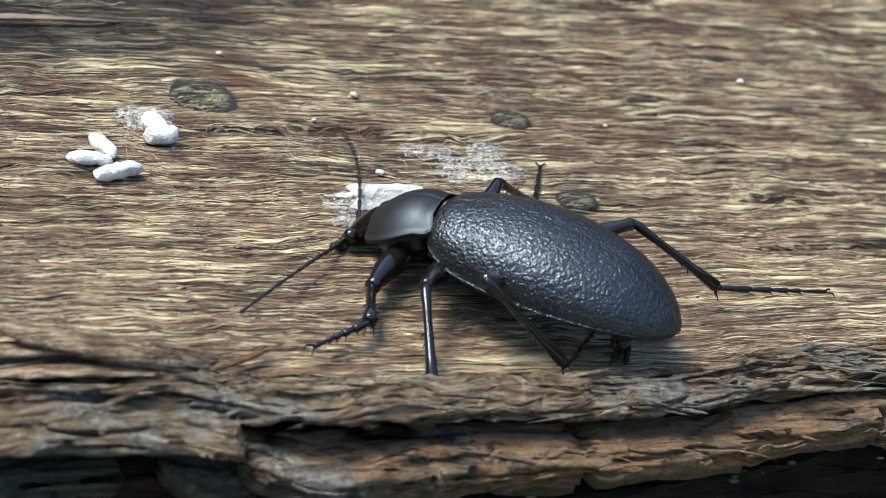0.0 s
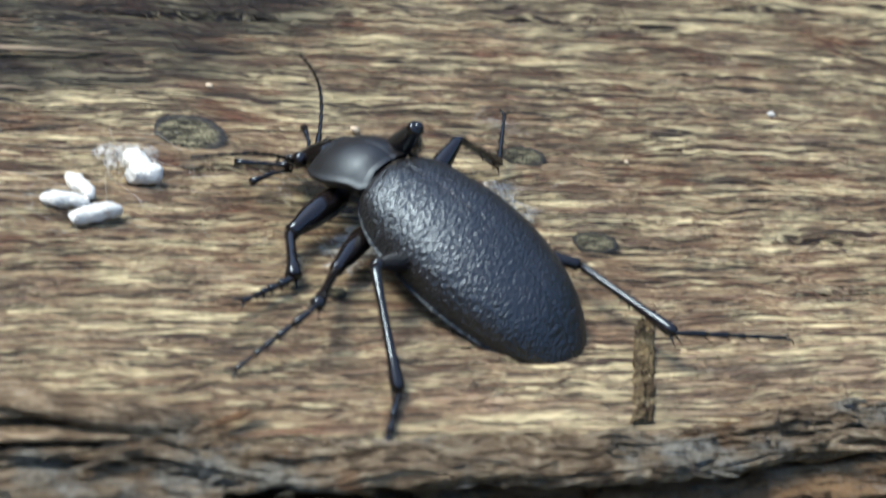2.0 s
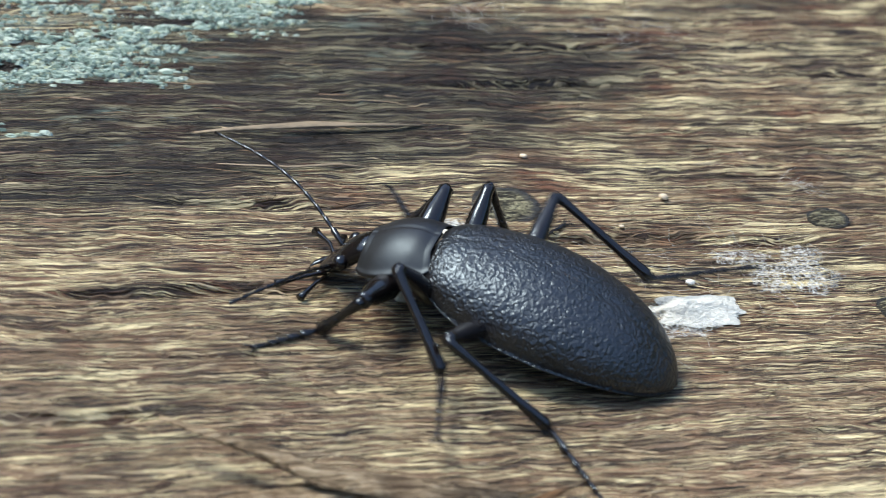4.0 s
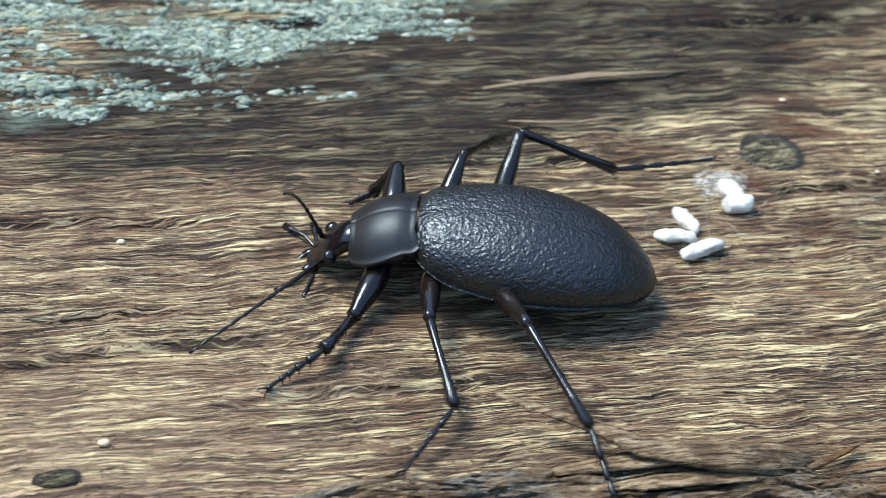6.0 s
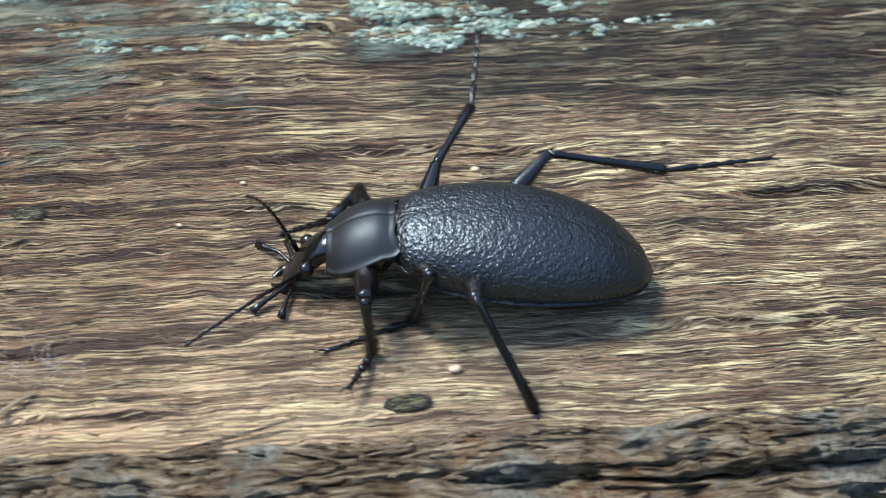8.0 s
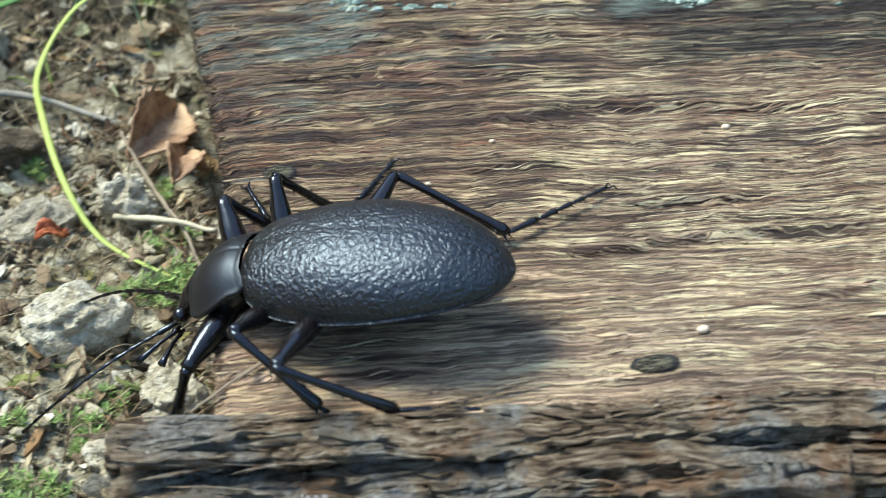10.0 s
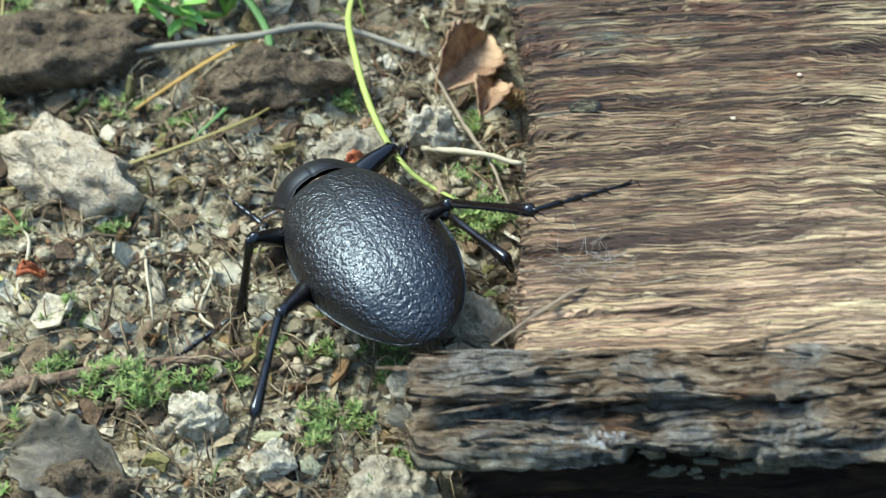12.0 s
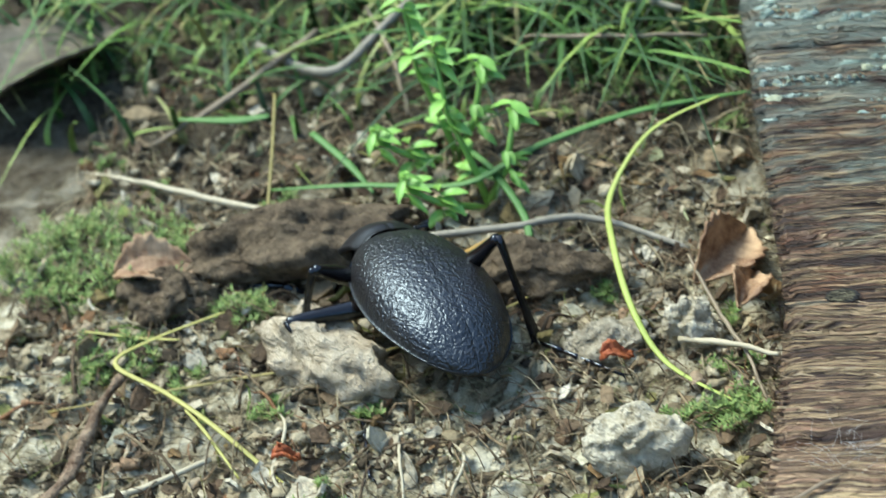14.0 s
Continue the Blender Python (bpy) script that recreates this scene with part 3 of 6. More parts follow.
def knot(x, y, rx, ry, label, turn=0.0):
    """A knot: an oval plug 8 mm across in its own space, ringed by a dark seam."""
    verts, faces = [(0, 0, 0.0006)], []
    rings, sides = 9, 36
    for i in range(1, rings + 1):
        r = i / rings
        for k in range(sides):
            a = 2 * math.pi * k / sides
            wob = 1 + 0.10 * noise.noise((math.cos(a) * 1.4, math.sin(a) * 1.4, x))
            z = 0.0006 - (0.0002 if 0.7 < r < 0.95 else 0) - (0.0012 if r > 0.97 else 0) + 0.00012 * noise.noise((r * 6 * math.cos(a), r * 30 * math.sin(a), x))
            verts.append((0.004 * r * wob * math.cos(a), 0.004 * r * wob * math.sin(a), z))
    for k in range(sides):
        faces.append((0, 1 + k, 1 + (k + 1) % sides))
    for i in range(rings - 1):
        for k in range(sides):
            a, b = 1 + i * sides + k, 1 + i * sides + (k + 1) % sides
            faces.append((a, a + sides, b + sides, b))
    ob = link_mesh("knot", verts, faces, KNOT, plank, label=label)
    ob.matrix_basis = pose(x * CM, y * CM, (grain_height(x, y) - 0.02) * CM, 0, 0, turn) @ Matrix.Diagonal((rx / 0.4, ry / 0.4, 1, 1))
    return ob


knot(1.45, 1.60, 0.46, 0.42, "oval knot with a blackened rim", 4)
knot(5.12, 1.27, 0.30, 0.24, "small dark-rimmed knot", 0)
knot(5.22, -0.50, 0.30, 0.22, "small blackened knot", 0)
knot(-7.45, -2.88, 0.28, 0.13, "grey knot", 5)
knot(-11.15, 0.22, 0.22, 0.13, "dark grey fleck of a knot", 0)
knot(2.05, -1.45, 0.12, 0.08, "tiny dark knot", 0)


def slot():
    """A gnawed channel that runs to the front edge, packed with dark crumbs."""
    ys = np.linspace(-3.6, -1.95, 110)
    verts, nv = [], 15
    for y in ys:
        xc = 4.32 + (y + 3.7) * 0.46 + 0.02 * noise.noise((y * 3, 0.0, 8.0))
        end = min(1, (ys[-1] - y) / 0.12 + 0.3)
        for j in range(nv):
            u = -1 + 2 * j / (nv - 1)
            q = 0.09 * noise.noise((y * 7, u * 3, 0.5)) + 0.07 * noise.noise((y * 19, u * 7, 1.5))
            wide = 0.125 * (1 + 0.25 * noise.noise((y * 6, 1.0 if u > 0 else 5.0, 3.0)))
            verts.append(((xc + u * wide * end) * CM, y * CM, (0.035 + q * 0.7 * (1 - u**4) - 0.07 * u**8) * CM))
    return link_mesh("gnawed_groove", verts, [f[::-1] for f in grid_faces(len(ys), nv)], GROOVE, plank, label="gnawed groove packed with dark crumbs")


def mat_frass():
    n = Nodes("packed_frass")
    v = n.place()
    m = n.put("ShaderNodeMapping", Vector=v)
    m.inputs["Scale"].default_value = (250, 1100, 400)
    f = n.noise(m.outputs[0], 1.0, 4, 0.7)
    c = n.noise(v, 1500, 4, 0.7)
    col = n.ramp(f, (0.36, (0.016, 0.010, 0.006)), (0.48, (0.085, 0.058, 0.030)), (0.60, (0.21, 0.16, 0.085)), (0.70, (0.36, 0.28, 0.16)))
    return n.done(col, 0.95, n.bump(n.math("ADD", f, c), 0.0012), 0.2)


GROOVE = mat_frass()
slot()


def mat_silk(name, col, alpha):
    n = Nodes(name)
    v = n.place()
    a = n.noise(v, 1400, 4, 0.7)
    c = n.mix(a, tuple(q * 0.72 for q in col), col)
    m = n.done(c, 0.85, n.bump(a, 0.0006))
    n.feed(n.bsdf, "Subsurface Weight", 0.15)
    n.bsdf.inputs["Subsurface Radius"].default_value = (0.001, 0.001, 0.001)
    if alpha:
        b = n.noise(v, 1500, 5, 0.75, 1.5)
        n.feed(n.bsdf, "Alpha", n.ramp(b, (0.45, (0, 0, 0)), (0.64, (0.75, 0.75, 0.75))))
    return m


COCOON = mat_silk("white_silk", (0.80, 0.78, 0.70), False)
SHEET = mat_silk("matted_silk", (0.62, 0.60, 0.52), False)
WEB = mat_silk("torn_web", (0.78, 0.76, 0.68), True)


def cocoon(x0, y0, x1, y1, r, label):
    """A felted white cocoon lying from one point to the other."""
    n = 20
    pts, rad = [], []
    for k in range(n + 1):
        u = k / n
        pts.append(((x0 + (x1 - x0) * u) * CM, (y0 + (y1 - y0) * u) * CM, (r * 0.7 + 0.02 * math.sin(math.pi * u)) * CM))
        rad.append(max(0.02, r * (1 - abs(2 * u - 1) ** 3.2) ** 0.5) * CM)
    v, f = tube(pts, rad, 18, 0.8)
    v = [Vector(q) + noise.noise_vector(Vector(q) * 450) * 0.00034 + noise.noise_vector(Vector(q) * 1500) * 0.00022 for q in v]
    ob = link_mesh("cocoon", v, f, COCOON)
    tagged(ob, label, "cocoon", "cocoons on the plank")


cocoon(-0.48, 0.14, -0.01, 0.05, 0.095, "white felted insect cocoon on the wood")
cocoon(-0.10, 0.58, 0.03, 0.12, 0.09, "white felted insect cocoon on the wood")
cocoon(-0.28, -0.26, 0.28, -0.08, 0.098, "white felted insect cocoon on the wood")
cocoon(0.46, 0.54, 0.86, 0.56, 0.125, "plump white felted cocoon on the wood")
cocoon(0.56, 0.98, 0.72, 0.62, 0.115, "white felted cocoon under loose silk")


def web_patch(x, y, rx, ry, lift, seed, label, material, category="web"):
    """A crumpled sheet of silk."""
    verts, nu, nv = [], 26, 26
    for i in range(nu):
        for j in range(nv):
            u, v = -1 + 2 * i / (nu - 1), -1 + 2 * j / (nv - 1)
            k = math.sqrt(1 - v * v / 2), math.sqrt(1 - u * u / 2)
            a, b = u * k[0], v * k[1]
            w = 1 + 0.40 * noise.noise((a * 1.9, b * 2.2, seed)) + 0.12 * noise.noise((a * 5.5, b * 5.5, seed))
            px, py = x + rx * a * w, y + ry * b * w
            rim = max(0.0, 1 - (a * a + b * b))
            z = (grain_height(px, py) + 0.03 if py > -3.4 else -0.22 + 1.2 * (py + 4.2)) + lift * rim * (0.6 + 0.8 * noise.noise((px * 2.5, py * 2.5, seed)))
            verts.append((px * CM, py * CM, z * CM))
    ob = link_mesh("silk_web", verts, grid_faces(nu, nv), material)
    tagged(ob, label, category)


web_patch(2.92, -0.55, 0.50, 0.28, 0.16, 1.0, "crumpled sheet of white silk on the plank", SHEET)
web_patch(2.6, -0.7, 0.5, 0.3, 0.10, 15.0, "frayed edge of a silk sheet", WEB)
web_patch(4.25, 0.05, 0.52, 0.30, 0.16, 2.0, "torn tuft of pale silk on the plank", WEB)
web_patch(4.45, 0.45, 0.20, 0.26, 0.10, 2.5, "torn tuft of pale silk on the plank", WEB)
web_patch(3.75, 0.45, 0.34, 0.14, 0.05, 3.0, "thin torn web on the plank", WEB)
web_patch(0.55, 1.02, 0.30, 0.26, 0.10, 4.0, "loose bluish silk over a cocoon", WEB)
web_patch(0.72, 1.05, 0.24, 0.20, 0.12, 5.0, "loose silk round the cocoons", WEB)
web_patch(2.25, -1.00, 0.20, 0.12, 0.05, 6.0, "scrap of pale silk on the plank", WEB)
web_patch(-10.85, -4.22, 0.20, 0.05, 0.02, 13.0, "white mould on the rotten edge", WEB, "mould")
web_patch(-11.2, -4.3, 0.4, 0.10, 0.02, 14.0, "thin white mould on the rotten edge", WEB, "mould")


def silk_threads():
    rng = random.Random(21)
    bits = []
    for cx, cy, spread, count in ((0.0, 0.2, 0.9, 45), (0.8, 0.9, 0.6, 30), (3.6, 0.2, 1.3, 45), (2.2, -1.0, 0.6, 16), (2.2, 0.4, 0.5, 22), (2.2, 5.9, 0.5, 40), (4.4, 5.6, 0.8, 45), (-11.0, -2.1, 0.4, 34), (5.0, 1.9, 0.3, 16), (4.6, 0.4, 0.6, 14)):
        for k in range(count):
            x, y = cx + rng.gauss(0, spread * 0.5), cy + rng.gauss(0, spread * 0.4)
            a, l = rng.uniform(0, 6.28), rng.uniform(0.1, 0.5)
            bend = rng.uniform(-0.15, 0.15)
            pts = []
            for q in range(5):
                u = q / 4 - 0.5
                px = x + math.cos(a) * l * u - math.sin(a) * bend * (0.25 - u * u)
                py = y + math.sin(a) * l * u + math.cos(a) * bend * (0.25 - u * u)
                pts.append((px, py, grain_height(px, py) + 0.05))
            bits.append(tube(cm3(pts), [0.0013 * CM] * 5, 3))
    v, f = joined(*bits)
    tagged(link_mesh("silk_threads", v, f, COCOON), "fine white silk threads", "silk", kind="stuff")


silk_threads()


def blob(centre, size, seed, sub=1, rough=0.3):
    """An irregular lump."""
    bm = bmesh.new()
    bmesh.ops.create_icosphere(bm, subdivisions=sub, radius=1.0)
    verts = []
    for q in bm.verts:
        k = 1 + rough * noise.noise(q.co * 1.1 + Vector((seed, seed * 0.7, 0))) + 0.5 * rough * noise.noise(q.co * 2.9 + Vector((seed, 3, 0)))
        verts.append(tuple((centre[i] + size[i] * q.co[i] * k) * CM for i in range(3)))
    faces = [tuple(q.index for q in f.verts) for f in bm.faces]
    bm.free()
    return verts, faces


edge_crumbs()


def torn_fibres():
    """Torn fibres and thin layers of rotten wood lying along the front edge."""
    rng = random.Random(55)
    bits = []
    for k in range(900):
        x = rng.uniform(-12.5, 9.5)
        u = rng.random()
        l = 0.25 + 0.6 * rng.expovariate(1.0)
        l = min(l, 2.6)
        r = min(0.06, 0.008 + 0.012 * rng.expovariate(1.0))
        tilt, rise = rng.gauss(0, 0.07), rng.gauss(0, 0.06)
        y, z = -3.35 - 0.50 * u + lip_shift(x), 0.05 - 0.12 * u * u + lip_lift(x)
        if k % 4 == 0:
            if -3.4 < x - l and x - l < 0.3 or -3.4 < x + l < 0.3:
                continue
            l *= 0.6
            y, z = -4.0 - rng.uniform(0, 0.28) + lip_shift(x), rng.uniform(-0.42, -0.15)
        pts, rad = [], []
        for q in range(8):
            w = q / 7 - 0.5
            wob = noise.noise_vector((x + w * 3, k * 1.7, 0.0))
            pts.append((x + w * l, y + tilt * w * l * 2 + 0.05 * wob.y, z + rise * w * l + 0.05 * wob.z))
            rad.append(r * (0.25 + 0.9 * (1 - (2 * w) ** 2) ** 0.5) * (1 + 0.4 * wob.x) * CM)
        bits.append(tube(cm3(pts), rad, 6, 0.6))
    v, f = joined(*bits)
    tagged(link_mesh("torn_fibres", v, f, ROT, plank, smooth=True), "torn fibres and flakes of rotten wood", kind="stuff")


torn_fibres()


def specks():
    spots = [(3.27, 1.66, 0.055), (3.02, 0.02, 0.05), (8.71, 2.3, 0.05), (1.9, 2.55, 0.04), (6.3, 1.15, 0.03), (-6.97, -2.47, 0.06), (-6.4, 0.6, 0.045), (-8.9, 0.55, 0.03), (-9.6, -0.1, 0.03), (2.6, 1.1, 0.03)]
    for k, (x, y, r) in enumerate(spots):
        v, f = blob((x, y, grain_height(x, y) + r * 0.5 + 0.01), (r, r * 0.8, r * 0.6), k * 3.1, 2)
        tagged(link_mesh("crumb", v, f, COCOON if k in (1, 2) else SPECK), "small pale crumb on the wood", "crumb", "crumbs on the plank")


SPECK = mat_plain("pale_crumb", (0.55, 0.44, 0.30), 0.8, 700, 0.3)
specks()


def mat_lichen():
    n = Nodes("crusty_lichen")
    v = n.place()
    g = n.put("ShaderNodeNewGeometry")
    a = n.noise(v, 1600, 4, 0.7)
    col = n.ramp(g.outputs["Random Per Island"], (0.0, (0.16, 0.22, 0.17)), (0.4, (0.33, 0.42, 0.34)), (0.8, (0.60, 0.67, 0.55)), (1.0, (0.44, 0.44, 0.25)))
    col = n.mix(a, n.mix(0.5, col, (0.1, 0.13, 0.1)), col)
    return n.done(col, 0.9, n.bump(a, 0.0006))


LICHEN = mat_lichen()


def lichen_density(x, y):
    line = float(np.interp(x, (-12.5, -8, -6, -4.4, -2.9, -1.4, 1.0), (2.5, 2.6, 2.95, 3.2, 4.0, 4.55, 6.4)))
    patch = noise.noise((x * 0.55, y * 1.5, 4.0)) + 0.7 * noise.noise((x * 1.3, y * 7.0, 9.0)) + 0.5 * noise.noise((x * 4.0, y * 14.0, 1.0))
    west = 0.12 if x > -7.5 else -0.30
    return min((y - line) * 0.8, 0.45) + 0.85 * patch - 0.20 + west * (1 if y < 6 else 0)


def lichen():
    rng = random.Random(8)
    bits = []
    while len(bits) < 26000:
        x, y = rng.uniform(-12.4, 1.5), rng.uniform(2.2, 8.5)
        if x < plank_end(y) + 0.1 or lichen_density(x, y) < rng.uniform(0.12, 0.7):
            continue
        rx = min(0.11, 0.012 + 0.022 * rng.expovariate(1.0))
        ry = rx * rng.uniform(0.25, 0.6)
        k = 6
        z = grain_height(x, y)
        top = rng.uniform(0.015, 0.045)
        verts = [(x + rng.uniform(-0.3, 0.3) * rx, y + rng.uniform(-0.3, 0.3) * ry, z + top)]
        for level, wide, lift in ((1, 0.65, 0.75), (2, 1.0, -0.2)):
            for q in range(k):
                a = 2 * math.pi * (q + 0.5 * level) / k
                r = wide * rng.uniform(0.6, 1.35)
                verts.append((x + rx * r * math.cos(a), y + ry * r * math.sin(a), z + lift * top))
        fs = [(0, 1 + q, 1 + (q + 1) % k) for q in range(k)]
        for q in range(k):
            fs.append((1 + q, 1 + k + q, 1 + k + (q + 1) % k, 1 + (q + 1) % k))
        bits.append((cm3(verts), fs))
    v, f = joined(*bits)
    tagged(link_mesh("lichen", v, f, LICHEN, plank, smooth=True), "pale mint-green crusty lichen", kind="stuff")


lichen()


# ---- the ground beside the plank: crumbly soil with litter, moss and grass ----
def mat_soil():
    n = Nodes("crumbly_soil")
    v = n.place()
    a = n.noise(v, 260, 6, 0.7)
    b = n.noise(v, 60, 4, 0.6)
    c = n.noise(v, 1500, 4, 0.7)
    col = n.ramp(a, (0.32, (0.026, 0.019, 0.010)), (0.40, (0.17, 0.135, 0.072)), (0.49, (0.44, 0.385, 0.235)), (0.61, (0.74, 0.68, 0.48)))
    col = n.mix(n.ramp(b, (0.4, (0, 0, 0)), (0.65, (1, 1, 1))), n.mix(0.35, col, (0.06, 0.042, 0.026)), col)
    # the soil turns darker towards the far side, in ragged patches
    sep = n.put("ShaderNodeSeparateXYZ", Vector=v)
    far_dark = n.ramp(n.math("ADD", n.math("MULTIPLY", n.math("ADD", sep.outputs[1], -0.026), 30.0), n.math("MULTIPLY", n.math("ADD", b, -0.5), 3.0)), (0.0, (0, 0, 0)), (0.7, (0.85, 0.85, 0.85)))
    col = n.mix(far_dark, col, n.mix(a, (0.012, 0.009, 0.006), (0.075, 0.055, 0.034)))
    return n.done(col, 0.95, n.bump(n.math("ADD", a, n.math("MULTIPLY", c, 0.4)), 0.0022, 1.0), 0.2)


def mat_island(name, stops, rough=0.9, scale=900, bump=0.0008):
    n = Nodes(name)
    v = n.place()
    g = n.put("ShaderNodeNewGeometry")
    a = n.noise(v, scale, 4, 0.7)
    col = n.ramp(g.outputs["Random Per Island"], *stops)
    col = n.mix(n.ramp(a, (0.3, (0, 0, 0)), (0.7, (1, 1, 1))), n.mix(0.55, col, (0.02, 0.015, 0.01)), col)
    return n.done(col, rough, n.bump(a, bump), 0.25)


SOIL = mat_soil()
CRUMBS = mat_island("soil_crumb", ((0.0, (0.04, 0.028, 0.016)), (0.25, (0.16, 0.12, 0.065)), (0.5, (0.36, 0.30, 0.175)), (0.85, (0.68, 0.60, 0.40)), (1.0, (0.26, 0.12, 0.045))))
FIBRE = mat_island("dry_fibre", ((0.0, (0.13, 0.09, 0.05)), (0.4, (0.27, 0.19, 0.10)), (0.8, (0.54, 0.45, 0.26)), (0.93, (0.30, 0.14, 0.06)), (1.0, (0.20, 0.30, 0.06))), 0.7)
FLAKES = mat_island("litter_flake", ((0.0, (0.05, 0.035, 0.02)), (0.22, (0.17, 0.11, 0.06)), (0.42, (0.36, 0.28, 0.155)), (0.65, (0.58, 0.50, 0.33)), (0.82, (0.78, 0.71, 0.51)), (0.90, (0.20, 0.24, 0.07)), (1.0, (0.33, 0.17, 0.08))))
LEAFY = mat_island("moss_green", ((0.0, (0.07, 0.12, 0.025)), (0.5, (0.18, 0.28, 0.06)), (0.85, (0.34, 0.44, 0.13)), (1.0, (0.40, 0.36, 0.13))), 0.6, 700, 0.0002)
GRASSY = mat_island("grass_green", ((0.0, (0.02, 0.05, 0.012)), (0.45, (0.06, 0.14, 0.03)), (0.72, (0.15, 0.28, 0.05)), (0.86, (0.28, 0.36, 0.08)), (1.0, (0.40, 0.33, 0.14))), 0.5, 500, 0.0001)


def ground_height(x, y):
    z = -1.46 + 0.16 * noise.noise((x * 0.30, y * 0.30, 0.0)) + 0.02 * max(0, y - 5)
    z += 0.13 * abs(noise.noise((x * 1.1, y * 1.1, 5.0))) + 0.09 * noise.noise((x * 2.3, y * 2.3, 2.0))
    hollow = min(1, max(0, (x + 12.7) / 0.8)) * min(1, max(0, (-3.0 - y) / 0.9))
    z -= 1.7 * hollow
    z += 0.055 * noise.noise((x * 5.2, y * 5.2, 8.0)) + 0.03 * noise.noise((x * 11, y * 11, 3.0))
    return z


def ground_sheet():
    xs = np.concatenate([[-400, -150, -60, -40, -32], np.arange(-28, -22, 0.3), np.arange(-22, -11.3, 0.065), [-11.1, -10.5, -8, -4, 0, 6, 12, 20, 40, 120, 400]])
    ys = np.concatenate([[-400, -120, -40, -20, -12], np.arange(-9, -5, 0.3), np.arange(-5, 6, 0.065), np.arange(6, 12, 0.15), np.arange(12, 24, 1.0), [30, 45, 80, 160, 400]])
    verts = []
    for x in xs:
        for y in ys:
            far = min(1.0, max(0.0, (abs(x + 16) - 12) / 60 + (abs(y) - 20) / 60))
            verts.append((x * CM, y * CM, (ground_height(x, y) * (1 - far) - 1.5 * far) * CM))
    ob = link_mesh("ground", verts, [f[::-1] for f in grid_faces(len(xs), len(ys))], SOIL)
    tagged(ob, "bare crumbly brown soil with litter", "ground", kind="structure")


ground_sheet()


def soil_crumbs():
    rng = random.Random(31)
    shapes = [blob((0, 0, 0), (100, 100, 100), k * 2.3, 2, 1.1) for k in range(7)]
    allv, allf = [], []
    for k in range(13000):
        y = -4.8 + 15 * rng.random() ** 1.25
        x = rng.uniform(-21.5, plank_end(y) - 0.02)
        heap = noise.noise((x * 1.3, y * 1.3, 6.0))
        if heap < rng.uniform(-0.5, 0.25) or y > rng.uniform(3.2, 7.5):
            continue
        r = min(0.115, 0.014 + (0.024 + 0.03 * max(0, heap)) * rng.expovariate(1.0))
        v, f = shapes[rng.randrange(7)]
        a = rng.uniform(0, 6.28)
        c, s = math.cos(a) * r, math.sin(a) * r
        sy, sz = rng.uniform(0.35, 0.9), rng.uniform(0.3, 0.7) * r
        z = ground_height(x, y) + rng.uniform(0.0, 0.7) * r + 0.12 * max(0, heap) * rng.random()
        base = len(allv)
        for q in v:
            allv.append(((x + c * q[0] - s * q[1] * sy) * CM, (y + s * q[0] + c * q[1] * sy) * CM, (z + sz * q[2]) * CM))
        allf += [tuple(i + base for i in face) for face in f]
    tagged(link_mesh("soil_crumbs", allv, allf, CRUMBS), "pale and dark crumbs of soil", "soil", kind="stuff")


soil_crumbs()


def bent(x, y, length, a, bend, r0, r1, lift=0.0, sides=4, n=6, rise=0.0):
    pts, rad = [], []
    for q in range(n):
        u = q / (n - 1)
        w = u - 0.5
        px = x + math.cos(a) * length * w - math.sin(a) * bend * (0.25 - w * w) * 4
        py = y + math.sin(a) * length * w + math.cos(a) * bend * (0.25 - w * w) * 4
        pts.append((px, py, ground_height(px, py) + 0.05 + lift * math.sin(math.pi * u) + rise * u))
        rad.append((r0 + (r1 - r0) * u) * CM)
    return tube(cm3(pts), rad, sides)


